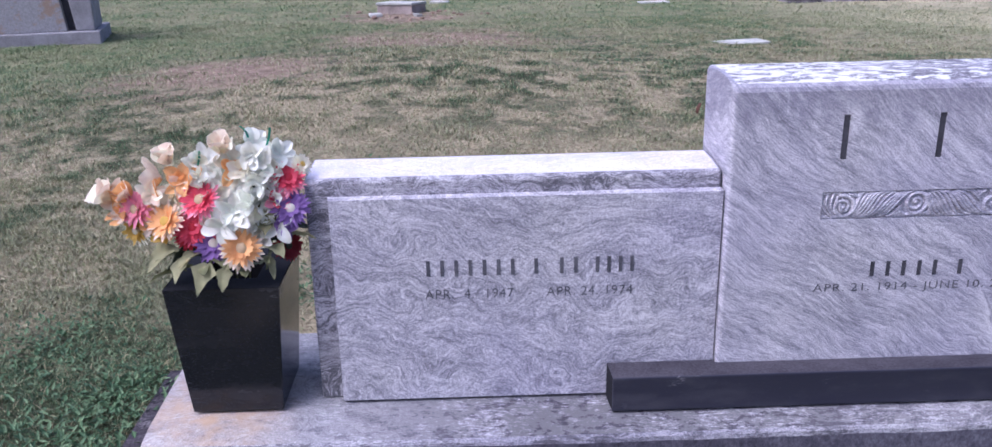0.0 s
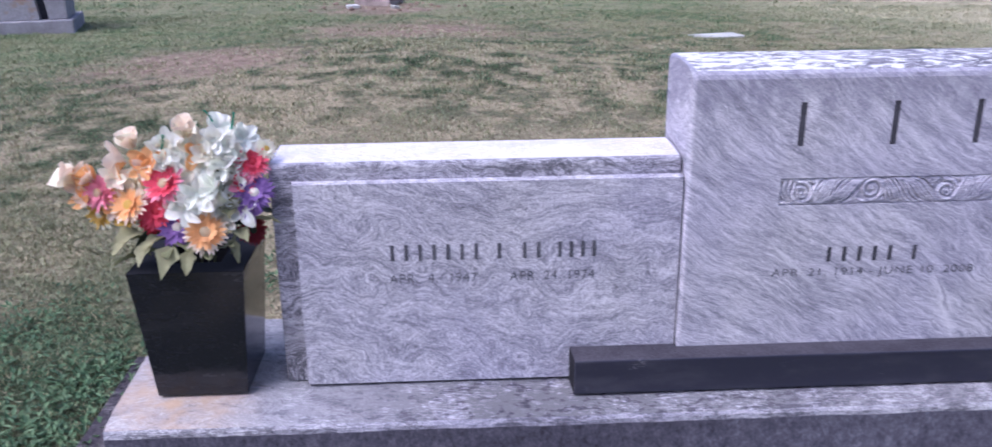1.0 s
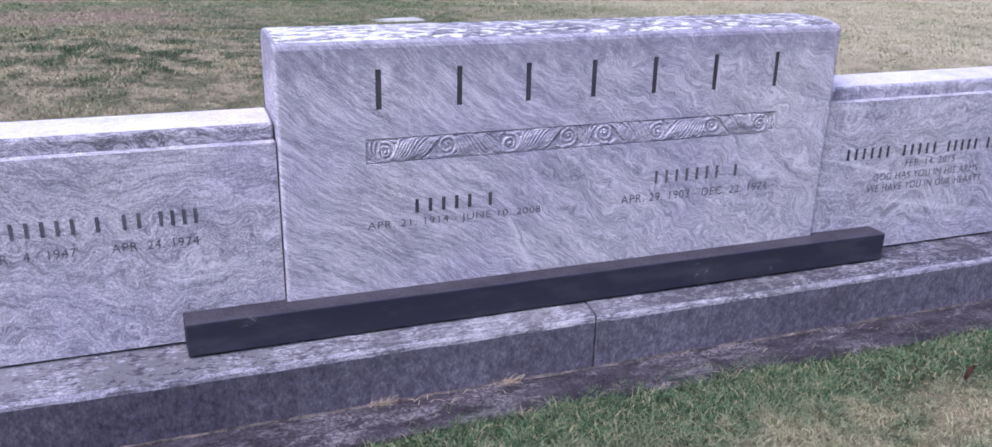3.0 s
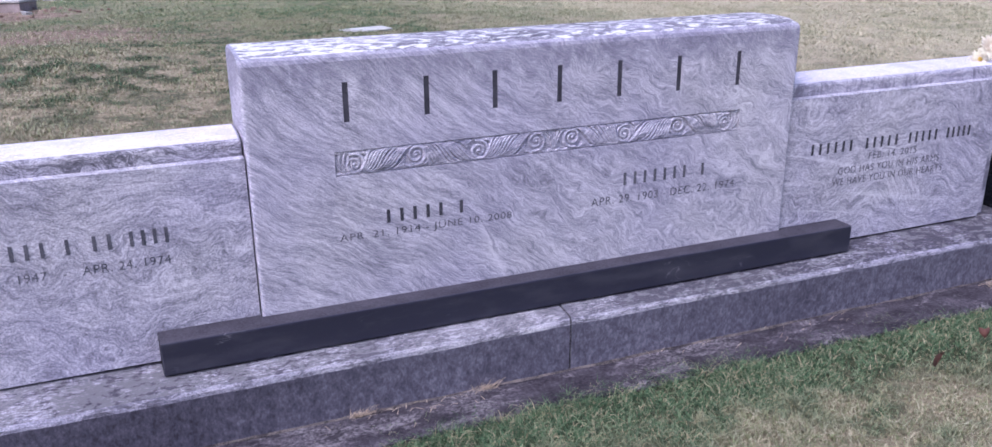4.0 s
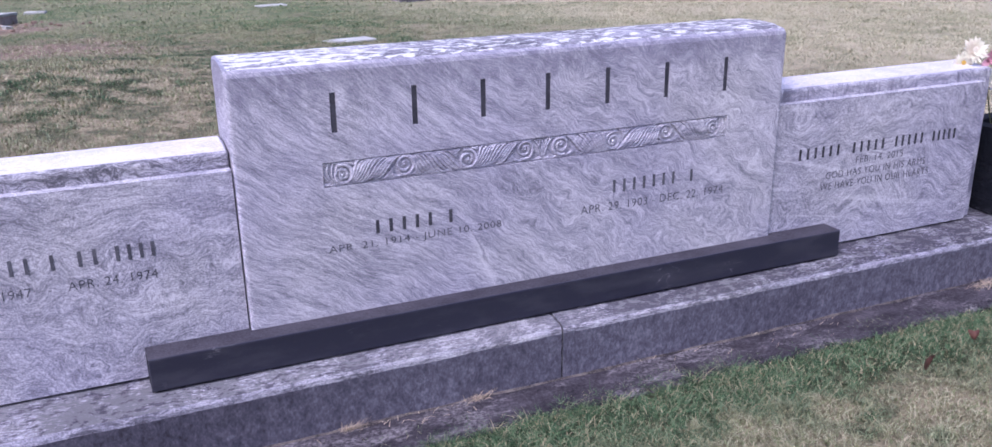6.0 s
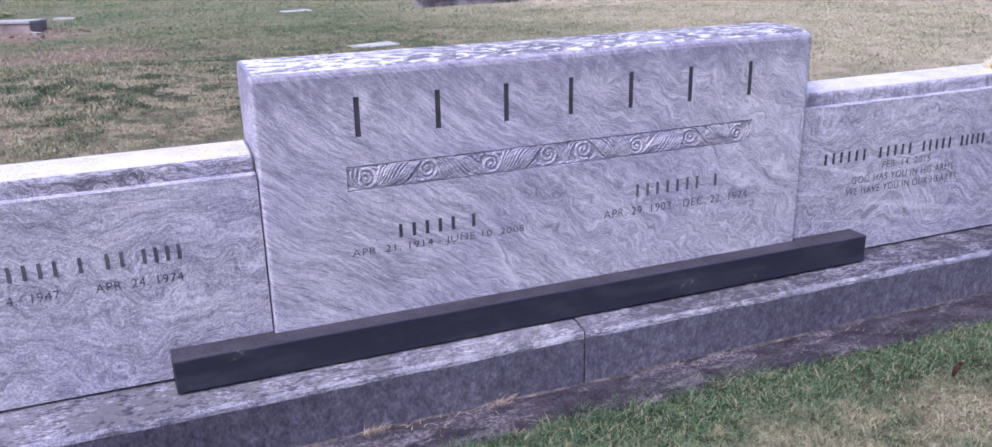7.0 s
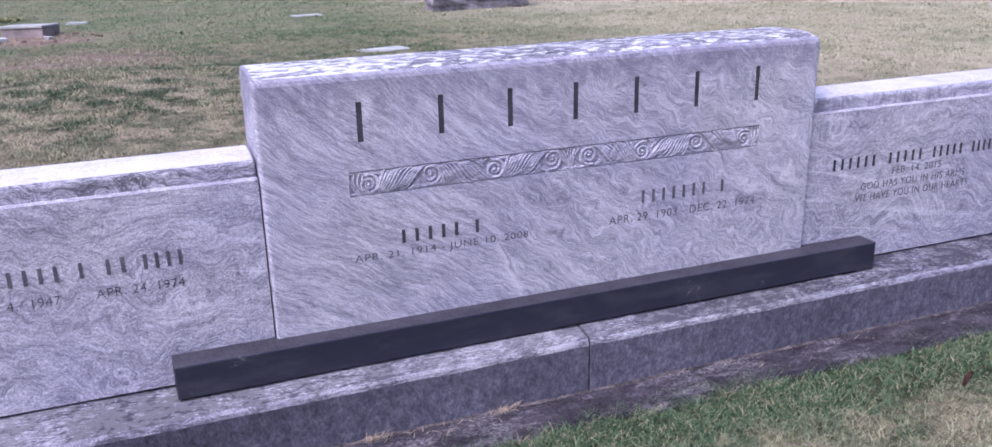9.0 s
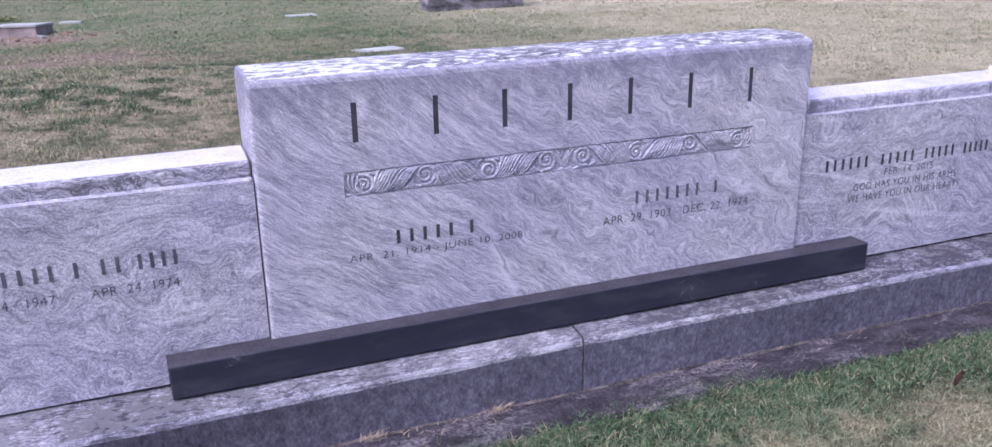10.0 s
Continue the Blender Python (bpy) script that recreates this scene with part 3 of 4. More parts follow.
        strand((0.821 + 0.006 * u, 0.639), (0.821 + 0.004 * u, 0.655), (0.821 + 0.01 * u, 0.68), (0.821 + 0.03 * u, 0.695), 0.0034)
    for z in (0.6365, 0.6965):
        n = 46
        for s in range(n):
            cx = 0.222 + (1.42 - 0.222) * s / (n - 1)
            ridge(bm, [(cx - 0.012, z), (cx, z + (0.0045 if z < 0.66 else -0.0045)), (cx + 0.012, z)], [0.002, 0.004, 0.002], 1.3)
    bmesh.ops.translate(bm, verts=bm.verts, vec=(0, 0.0065, -0.205))
    part("carved_band", bm, CARVED, ob, "scrolled leaf relief band", smooth=True)
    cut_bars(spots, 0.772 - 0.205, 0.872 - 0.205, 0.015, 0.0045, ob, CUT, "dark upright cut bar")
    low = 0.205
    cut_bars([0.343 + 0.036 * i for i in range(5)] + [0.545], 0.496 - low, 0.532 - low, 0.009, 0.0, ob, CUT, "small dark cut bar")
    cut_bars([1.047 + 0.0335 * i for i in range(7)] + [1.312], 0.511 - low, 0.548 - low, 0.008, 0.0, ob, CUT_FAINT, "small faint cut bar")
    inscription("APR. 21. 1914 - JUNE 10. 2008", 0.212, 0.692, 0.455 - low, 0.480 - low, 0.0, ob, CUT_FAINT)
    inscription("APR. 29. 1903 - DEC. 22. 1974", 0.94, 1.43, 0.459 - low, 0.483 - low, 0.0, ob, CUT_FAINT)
    return ob


center_stone()


def wing_stone(x0, x1, inner, label, border):
    """A low side stone: a border on its top and outer side, and a slightly raised panel that runs to the center stone."""
    ob = thing("wing_stone", ((x0 + x1) / 2, 0.1, 0.205), label, "headstone", "wing stones")
    inv = Matrix.Translation((-(x0 + x1) / 2, -0.1, -0.205))
    prof = [(0.040, 0.207), (0.040, 0.735), (0.0425, 0.742), (0.05, 0.746), (0.12, 0.751), (0.19, 0.752), (0.2, 0.748), (0.205, 0.738), (0.205, 0.207)]
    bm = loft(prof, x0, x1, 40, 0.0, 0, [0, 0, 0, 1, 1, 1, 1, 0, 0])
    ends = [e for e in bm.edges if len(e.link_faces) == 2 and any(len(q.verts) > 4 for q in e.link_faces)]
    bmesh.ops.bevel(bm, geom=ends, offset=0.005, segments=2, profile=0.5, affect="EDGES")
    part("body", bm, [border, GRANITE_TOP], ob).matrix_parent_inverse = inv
    a, b = (x0 + 0.05, x1) if inner > 0 else (x0, x1 - 0.05)
    bm = bmesh.new()
    s = 0.0045
    front = [(a + (s if inner > 0 else 0), 0.209), (b - (s if inner < 0 else 0), 0.209), (b - (s if inner < 0 else 0), 0.704), (a + (s if inner > 0 else 0), 0.704)]
    back = [(a, 0.209), (b, 0.209), (b, 0.7055), (a, 0.7055)]
    fv = [bm.verts.new((x, 0.015, z)) for x, z in front]
    bv = [bm.verts.new((x, 0.0405, z)) for x, z in back]
    bm.faces.new(fv)
    for i in range(4):
        bm.faces.new((fv[i], bv[i], bv[(i + 1) % 4], fv[(i + 1) % 4]))
    part("panel", bm, GRANITE_WING, ob, "raised smooth face panel").matrix_parent_inverse = inv
    return ob, inv.translation.copy()


left, inv = wing_stone(-0.931, -0.004, 1, "low swirled grey granite wing stone with a raised panel", GRANITE_STRIP)
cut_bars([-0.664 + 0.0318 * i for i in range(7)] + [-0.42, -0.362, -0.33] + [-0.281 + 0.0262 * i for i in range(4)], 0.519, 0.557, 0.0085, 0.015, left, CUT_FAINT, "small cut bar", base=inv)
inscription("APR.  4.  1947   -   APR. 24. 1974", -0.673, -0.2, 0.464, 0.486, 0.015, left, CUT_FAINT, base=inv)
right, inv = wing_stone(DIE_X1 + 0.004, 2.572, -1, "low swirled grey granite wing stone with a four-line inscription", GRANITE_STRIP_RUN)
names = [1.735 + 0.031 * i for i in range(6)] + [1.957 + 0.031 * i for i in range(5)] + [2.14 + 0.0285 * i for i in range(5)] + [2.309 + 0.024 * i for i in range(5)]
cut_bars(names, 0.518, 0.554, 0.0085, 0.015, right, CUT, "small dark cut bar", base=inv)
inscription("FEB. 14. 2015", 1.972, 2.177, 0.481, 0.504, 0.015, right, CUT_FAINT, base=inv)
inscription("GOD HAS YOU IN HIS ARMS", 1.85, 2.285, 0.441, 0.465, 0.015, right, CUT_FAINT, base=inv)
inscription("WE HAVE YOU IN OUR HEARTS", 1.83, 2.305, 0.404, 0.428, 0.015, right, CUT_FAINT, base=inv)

# dark granite bar along the foot of the center stone
def granite_bar():
    outline = [(-0.252, -0.063), (1.862, -0.063), (1.862, 0.013), (DIE_X1 + 0.003, 0.013), (DIE_X1 + 0.003, -0.0015), (-0.003, -0.0015), (-0.003, 0.013), (-0.255, 0.013)]
    bm = bmesh.new()
    low, high = [[bm.verts.new((x, y, z)) for x, y in outline] for z in (0.203, 0.289)]
    bm.faces.new(low[::-1])
    bm.faces.new(high).material_index = 1
    for i in range(len(outline)):
        j = (i + 1) % len(outline)
        # the left end takes a duller, darker black to paint in its shadow line
        bm.faces.new((low[i], low[j], high[j], high[i])).material_index = 2 if j == 0 else 0
    rims = [e for e in bm.edges if all(v.co.y < -0.05 for v in e.verts)]
    bmesh.ops.bevel(bm, geom=rims, offset=0.003, segments=2, profile=0.5, affect="EDGES")
    return link("granite_bar", bm, [BLACK_HONED, BAR_TOP, BLACK_SAWN])


bar = granite_bar()
tagged(bar, "long dusty black granite bar lying along the foot of the headstone", "granite bar")


# ---- vases ----
def vase(cx, cy, label):
    ob = thing("flower_vase", (cx, cy, 0.206), label, "vase", "granite vases")
    bm = bmesh.new()
    hb, ht, h, lip = 0.104, 0.128, 0.318, 0.062
    lo = [bm.verts.new((sx * hb, sy * hb, 0)) for sx, sy in ((-1, -1), (1, -1), (1, 1), (-1, 1))]
    hi = [bm.verts.new((sx * ht, sy * ht, h)) for sx, sy in ((-1, -1), (1, -1), (1, 1), (-1, 1))]
    bm.faces.new(lo)
    for i in range(4):
        bm.faces.new((lo[i], lo[(i + 1) % 4], hi[(i + 1) % 4], hi[i]))
    top = bmesh.new()
    hi2, rim, well = [[top.verts.new((sx * r, sy * r, z)) for sx, sy in ((-1, -1), (1, -1), (1, 1), (-1, 1))] for r, z in ((ht - 0.0015, h), (ht - lip, h), (0.06, h - 0.2))]
    top.faces.new(well)
    for a, b in ((hi2, rim), (rim, well)):
        for i in range(4):
            top.faces.new((a[i], a[(i + 1) % 4], b[(i + 1) % 4], b[i]))
    bmesh.ops.bevel(bm, geom=[e for e in bm.edges], offset=0.0025, segments=2, profile=0.5, affect="EDGES")
    part("body", bm, BLACK_POLISHED, ob)
    part("rim", top, BLACK_SAWN, ob, "dull sawn top with a square well")
    return ob


vase(-1.118, 0.092, "tapered square polished black granite vase filled with artificial flowers")
vase(2.752, 0.092, "tapered square polished black granite vase with pale artificial flowers")

# ---- cloth flowers ----
CLOTH = {n: plain(n + "_cloth", c, 0.7, 0.18, 30, through_light=0.3) for n, c in {
    "cream": (0.95, 0.85, 0.68), "white": (0.98, 0.95, 0.8), "mint": (0.88, 0.94, 0.78), "straw": (0.6, 0.47, 0.28), "peach": (0.97, 0.77, 0.62), "orange": (0.93, 0.5, 0.21), "pink": (0.9, 0.33, 0.43),
    "red": (0.6, 0.035, 0.06), "coral": (0.8, 0.1, 0.16), "purple": (0.27, 0.15, 0.4), "yellow": (0.66, 0.43, 0.08), "olive": (0.2, 0.21, 0.1),
    "sage": (0.33, 0.32, 0.17), "green": (0.03, 0.28, 0.17), "dark": (0.04, 0.05, 0.03), "rose": (0.75, 0.42, 0.48), "maroon": (0.2, 0.01, 0.02)}.items()}


def petal(bm, length, width, curl, cup, m, n=5, slot=0, tip=0.25):
    """One petal from the origin along +y, its face to +z, bent up by curl and hollowed by cup, set at the matrix m."""
    rows = []
    for i in range(n + 1):
        u = i / n
        w = width * (math.sin(math.pi * (0.1 + 0.62 * u)) ** 0.8) * (1 if u < 0.85 else tip + (1 - tip) * max(0.0, 1 - (u - 0.85) / 0.15) ** 0.5)
        y, z = length * u * math.cos(curl * u * 0.6), length * u * math.sin(curl * u)
        rows.append([bm.verts.new(m @ Vector((s * w / 2, y, z + cup * w * abs(s)))) for s in (-1, 0, 1)])
    for a, b in zip(rows, rows[1:]):
        for j in range(2):
            bm.faces.new((a[j], a[j + 1], b[j + 1], b[j])).material_index = slot


def facing(x, y, z, toward):
    return Matrix.Translation((x, y, z)) @ Vector(toward).to_track_quat("Z", "Y").to_matrix().to_4x4()


def gerbera(parent, x, y, z, size, colour, heart="straw", toward=(0.15, -1, 0.55), tipped=None):
    rng = random.Random(int(1000 * abs(x) + 977 * z))
    bm, m = bmesh.new(), facing(x, y, z, (toward[0] + rng.uniform(-0.25, 0.25), toward[1], toward[2] + rng.uniform(-0.2, 0.2)))
    for ring, (count, reach, lift) in enumerate(((26, 1.0, 0.12), (22, 0.83, 0.32), (15, 0.52, 0.6))):
        for i in range(count):
            turn = Matrix.Rotation(2 * math.pi * (i + rng.uniform(-0.25, 0.25)) / count + ring * 0.2, 4, "Z")
            petal(bm, size / 2 * reach * rng.uniform(0.88, 1.06), size * 0.098, lift + rng.uniform(-0.25, 0.2), 0.16, m @ Matrix.Translation((0, 0, 0.003 * ring)) @ turn, 4, 1 if ring == 0 and tipped else 0)
    ob = part("gerbera", bm, [CLOTH[colour], CLOTH[tipped or colour]], parent, colour + " cloth daisy head", smooth=True)
    bm = bmesh.new()
    bmesh.ops.create_uvsphere(bm, u_segments=12, v_segments=6, radius=size * 0.14, matrix=m @ Matrix.Translation((0, 0, 0.006)) @ Matrix.Diagonal((1, 1, 0.5, 1)))
    part("flower_heart", bm, CLOTH[heart], ob, "raised round centre", smooth=True)
    return ob


def lily(parent, x, y, z, size, colour, second=None, toward=(0, -0.6, 0.8), count=6, open_by=0.7):
    """A loose bloom of ruffled cupped petals; a low open_by leaves it a closed, tulip-like bud."""
    rng = random.Random(int(1311 * abs(x) + 577 * z))
    bm = bmesh.new()
    m = facing(x, y, z - 0.016, (toward[0] + rng.uniform(-0.45, 0.45), toward[1] + rng.uniform(-0.3, 0.3), toward[2]))
    size *= 0.86
    for i in range(count):
        turn = Matrix.Rotation(2 * math.pi * (i + rng.uniform(-0.3, 0.3)) / count, 4, "Z") @ Matrix.Rotation((1 - open_by) * 1.25 + rng.uniform(-0.3, 0.4), 4, "X")
        length, width, curl, cup = size * 0.66 * rng.uniform(0.8, 1.15), size * 0.46 * rng.uniform(0.7, 1.15), rng.uniform(-0.3, 0.6), rng.uniform(0.1, 0.5)
        if open_by < 0.4:
            width, curl, cup = size * 0.62, rng.uniform(-0.25, 0.05), 0.35
        rows, n = [], 7
        for a in range(n + 1):
            u = a / n
            w = width * math.sin(math.pi * (0.08 + 0.88 * u) ** 1.25) ** 0.7
            px, pz = length * u * math.cos(curl * u), length * u * math.sin(curl * u * u)
            rows.append([bm.verts.new(m @ turn @ Vector((q * w / 2, px, pz + cup * w * abs(q) + rng.uniform(-0.03, 0.03) * size))) for q in (-1, -0.5, 0, 0.5, 1)])
        for a, b in zip(rows, rows[1:]):
            for q in range(4):
                bm.faces.new((a[q], a[q + 1], b[q + 1], b[q])).material_index = i % 2 if second else 0
    return part("bloom", bm, [CLOTH[colour], CLOTH[second or colour]], parent, colour + " cloth bloom", smooth=True)


def leaf(parent, x, y, z, size, direction, colour="sage"):
    rng = random.Random(int(1777 * abs(x) + 391 * z))
    bm = bmesh.new()
    d = (Vector(direction) + Vector((rng.uniform(-0.45, 0.45), rng.uniform(-0.3, 0.3), rng.uniform(0.0, 0.5)))).normalized()
    size *= rng.uniform(0.75, 1.05)
    m = Matrix.Translation((x, y, z)) @ d.to_track_quat("Y", "Z").to_matrix().to_4x4() @ Matrix.Rotation(rng.uniform(-0.5, 0.5), 4, "Y")
    n, rows = 7, []
    for i in range(n + 1):
        u = i / n
        w = size * 0.8 * max(0.02, math.sin(math.pi * (0.04 + 0.96 * u) ** 0.75)) * (1 - 0.3 * u) * rng.uniform(0.7, 1.15)
        rows.append([bm.verts.new(m @ Vector((s * w / 2, size * u, 0.10 * w * abs(s) * 2 - size * 0.3 * u * u + size * rng.uniform(-0.05, 0.05)))) for s in (-1, -0.5, 0, 0.5, 1)])
    for a, b in zip(rows, rows[1:]):
        for j in range(4):
            bm.faces.new((a[j], a[j + 1], b[j + 1], b[j]))
    return part("leaf", bm, CLOTH[colour], parent, "", smooth=True)


def stem(parent, p0, p1, radius=0.0022, colour="green"):
    bm = bmesh.new()
    a, b = Vector(p0), Vector(p1)
    side = Vector((1, 0, 0))
    other = (b - a).cross(side).normalized()
    rows = []
    for i in range(5):
        u = i / 4
        c = a.lerp(b, u) + other * 0.01 * math.sin(math.pi * u)
        rows.append([bm.verts.new(c + radius * (math.cos(t) * side + math.sin(t) * other)) for t in (0, 2.1, 4.2)])
    for r, s in zip(rows, rows[1:]):
        for j in range(3):
            bm.faces.new((r[j], r[(j + 1) % 3], s[(j + 1) % 3], s[j]))
    return part("stem", bm, CLOTH[colour], parent)


bq = thing("flower_bouquet", (0, 0, 0), "full bouquet of faded artificial gerberas and lilies in many colours", "artificial flowers", "bouquets")
B = bq
gerbera(B, -1.062, -0.035, 0.617, 0.104, "orange", "straw", (0.2, -1, 0.45), "peach")
gerbera(B, -1.127, -0.005, 0.62, 0.095, "purple", "cream")
gerbera(B, -0.958, 0.01, 0.692, 0.09, "purple", "cream", (0.1, -1, 0.5))
gerbera(B, -1.143, -0.01, 0.721, 0.098, "coral", "straw", (0.0, -1, 0.6), "pink")
gerbera(B, -1.171, 0.0, 0.657, 0.09, "coral", "red")
gerbera(B, -1.184, 0.02, 0.632, 0.08, "red", "red")
gerbera(B, -1.222, -0.01, 0.675, 0.096, "orange", "yellow", (-0.3, -1, 0.5), "peach")
gerbera(B, -1.29, 0.01, 0.699, 0.088, "pink", "straw", (-0.5, -1, 0.5), "pink")
gerbera(B, -1.298, 0.02, 0.648, 0.075, "yellow", "cream", (-0.6, -1, 0.2), "cream")
gerbera(B, -0.962, 0.03, 0.755, 0.085, "coral", "red", (0.3, -0.8, 0.7), "pink")
gerbera(B, -0.934, 0.05, 0.778, 0.055, "cream", "yellow", (0.6, -0.6, 0.7))
gerbera(B, -0.978, 0.04, 0.595, 0.075, "maroon", "dark", (0.4, -1, 0.2))
gerbera(B, -1.16, 0.01, 0.735, 0.075, "cream", "peach", (-0.2, -0.7, 0.7), "peach")
lily(B, -1.242, 0.03, 0.708, 0.075, "cream")
lily(B, -1.2, 0.03, 0.728, 0.08, "cream", "white", (-0.2, -0.9, 0.4), 7, 0.85)
lily(B, -1.265, 0.03, 0.72, 0.07, "orange", "peach", (-0.5, -0.9, 0.3), 6, 0.7)
lily(B, -1.12, 0.01, 0.7, 0.08, "cream", "mint", (0.1, -1, 0.3), 6, 0.8)
gerbera(B, -1.215, 0.03, 0.72, 0.07, "cream", "straw", (-0.3, -0.9, 0.5), "peach")
lily(B, -1.101, 0.04, 0.828, 0.1, "peach", "cream", (0, -0.2, 1), 5, 0.12)
lily(B, -1.216, 0.04, 0.806, 0.1, "peach", "cream", (-0.3, -0.4, 1), 5, 0.25)
lily(B, -1.236, 0.04, 0.775, 0.095, "peach", "orange", (-0.9, -0.5, 0.3), 5, 0.6)
lily(B, -1.178, 0.02, 0.778, 0.085, "orange", "orange", (-0.2, -0.8, 0.6), 6, 0.8)
lily(B, -1.168, 0.02, 0.748, 0.075, "orange", "peach", (-0.4, -0.9, 0.2), 6, 0.7)
lily(B, -1.346, 0.03, 0.726, 0.105, "peach", "cream", (-0.6, -0.4, 0.9), 5, 0.2)
lily(B, -1.306, 0.03, 0.735, 0.095, "peach", "orange", (-0.3, -0.5, 0.9), 5, 0.25)
lily(B, -1.33, 0.03, 0.708, 0.07, "orange", "peach", (-0.9, -0.6, 0.2), 5, 0.6)
for lx, ly, lz, size, tint in ((-1.034, 0.05, 0.84, 0.095, "white"), (-1.14, 0.04, 0.806, 0.095, "white"), (-1.083, 0.05, 0.803, 0.09, "cream"), (-1.008, 0.05, 0.794, 0.09, "white"),
                               (-0.98, 0.05, 0.82, 0.085, "white"), (-1.032, 0.03, 0.75, 0.09, "white"), (-1.081, 0.03, 0.75, 0.085, "white")):
    lily(B, lx, ly, lz, size * 0.88, tint, "mint", (0, -0.8, 0.55), 7, 0.8)
for lx, ly, lz, size, tint in ((-1.07, -0.015, 0.71, 0.085, "white"), (-1.1, -0.025, 0.683, 0.08, "white"), (-1.138, 0.03, 0.772, 0.08, "white"),
                               (-1.015, 0.02, 0.722, 0.085, "sage"), (-1.034, 0.02, 0.692, 0.085, "sage"), (-1.0, 0.03, 0.755, 0.075, "white")):
    lily(B, lx, ly, lz, size, tint, "mint", (0, -1, 0.2), 6, 0.75)
# small florets up the two pale flower spikes
rng = random.Random(21)
for spike, count in (((-1.045, 0.005, 0.665, -1.03, 0.02, 0.83), 9), ((-1.1, 0.0, 0.7, -1.15, 0.02, 0.8), 6), ((-1.0, 0.015, 0.64, -1.0, 0.03, 0.79), 6)):
    x0, y0, z0, x1, y1, z1 = spike
    for i in range(count):
        u = i / (count - 1)
        lily(B, x0 + (x1 - x0) * u + rng.uniform(-0.026, 0.026), y0 + (y1 - y0) * u + rng.uniform(-0.012, 0.012), z0 + (z1 - z0) * u, rng.uniform(0.06, 0.08),
             rng.choice(("white", "white", "mint", "cream")), rng.choice(("mint", "white")), (rng.uniform(-0.6, 0.6), -0.9, rng.uniform(0.1, 0.7)), 5, rng.uniform(0.45, 0.9))
# filling blooms between the daisies
for lx, lz, size, tint, other in ((-1.255, 0.745, 0.065, "peach", "cream"), (-1.27, 0.68, 0.06, "orange", "peach"), (-1.2, 0.7, 0.055, "cream", "peach"), (-1.195, 0.765, 0.06, "orange", "peach"), (-1.11, 0.655, 0.055, "coral", "red"),
                                  (-1.165, 0.69, 0.06, "coral", "pink"), (-1.32, 0.7, 0.06, "peach", "orange"), (-1.235, 0.655, 0.055, "yellow", "orange"), (-0.985, 0.725, 0.06, "pink", "coral"), (-0.975, 0.66, 0.05, "purple", "purple")):
    lily(B, lx, 0.012, lz, size, tint, other, (rng.uniform(-0.4, 0.3), -0.9, 0.4), 7, 0.75)
lily(B, -1.084, 0.03, 0.796, 0.07, "orange", "orange", (0.2, -0.9, 0.4), 5, 0.7)
for lx, ly, lz, size, d in ((-1.185, -0.02, 0.595, 0.07, (-0.2, -0.7, -0.6)), (-1.137, -0.035, 0.585, 0.07, (-0.1, -0.8, -0.7)), (-1.1, -0.04, 0.575, 0.06, (0.1, -0.7, -0.7)),
                            (-1.215, 0.0, 0.612, 0.085, (-0.7, -0.5, -0.2)), (-1.0, 0.0, 0.61, 0.065, (0.2, -0.7, -0.5)), (-1.02, -0.02, 0.592, 0.055, (0.3, -0.6, -0.7)),
                            (-1.22, 0.0, 0.61, 0.07, (-0.7, -0.5, -0.5)), (-1.16, -0.01, 0.6, 0.08, (-0.3, -0.8, -0.2)), (-1.06, -0.01, 0.585, 0.065, (0.0, -0.9, -0.3)),
                            (-0.975, 0.03, 0.62, 0.08, (0.8, -0.4, 0.0)), (-1.21, 0.05, 0.57, 0.075, (-0.8, -0.1, -0.2)), (-1.03, 0.03, 0.65, 0.08, (0.4, -0.9, 0.1))):
    leaf(B, lx, ly, lz, size, d)
for lx, ly, lz, size, d in ((-1.15, 0.0, 0.565, 0.08, (-0.4, -0.8, 0.0)), (-1.08, -0.01, 0.56, 0.08, (0.3, -0.8, 0.1)), (-1.19, 0.02, 0.555, 0.09, (-0.8, -0.5, 0.1)), (-1.04, 0.02, 0.56, 0.09, (0.7, -0.6, 0.1)),
                            (-1.13, 0.02, 0.58, 0.1, (0.0, -0.9, 0.2)), (-1.22, 0.03, 0.58, 0.08, (-0.6, -0.6, 0.3))):
    leaf(B, lx, ly, lz, size, d, "olive")
for lx, ly, lz, size, d in ((-1.05, 0.06, 0.62, 0.11, (0.5, -0.8, 0.1)), (-1.15, 0.06, 0.6, 0.11, (-0.5, -0.8, 0.0)), (-1.0, 0.07, 0.62, 0.1, (0.7, -0.6, 0.1)),
                            (-1.2, 0.06, 0.62, 0.1, (-0.7, -0.5, 0.1)), (-1.1, 0.07, 0.66, 0.12, (0.0, -0.8, 0.5)), (-1.03, 0.08, 0.68, 0.12, (0.4, -0.6, 0.6))):
    leaf(B, lx, ly, lz, size, d, "dark")
for p0, p1 in (((-1.03, 0.03, 0.74), (-1.02, 0.02, 0.83)), ((-1.085, 0.03, 0.71), (-1.08, 0.02, 0.76)), ((-1.035, 0.02, 0.85), (-1.05, 0.02, 0.875)), ((-1.0, 0.03, 0.83), (-0.99, 0.03, 0.868)),
               ((-1.15, 0.02, 0.79), (-1.14, 0.01, 0.825)), ((-1.02, 0.02, 0.7), (-1.01, 0.01, 0.78))):
    stem(B, p0, p1, 0.003)
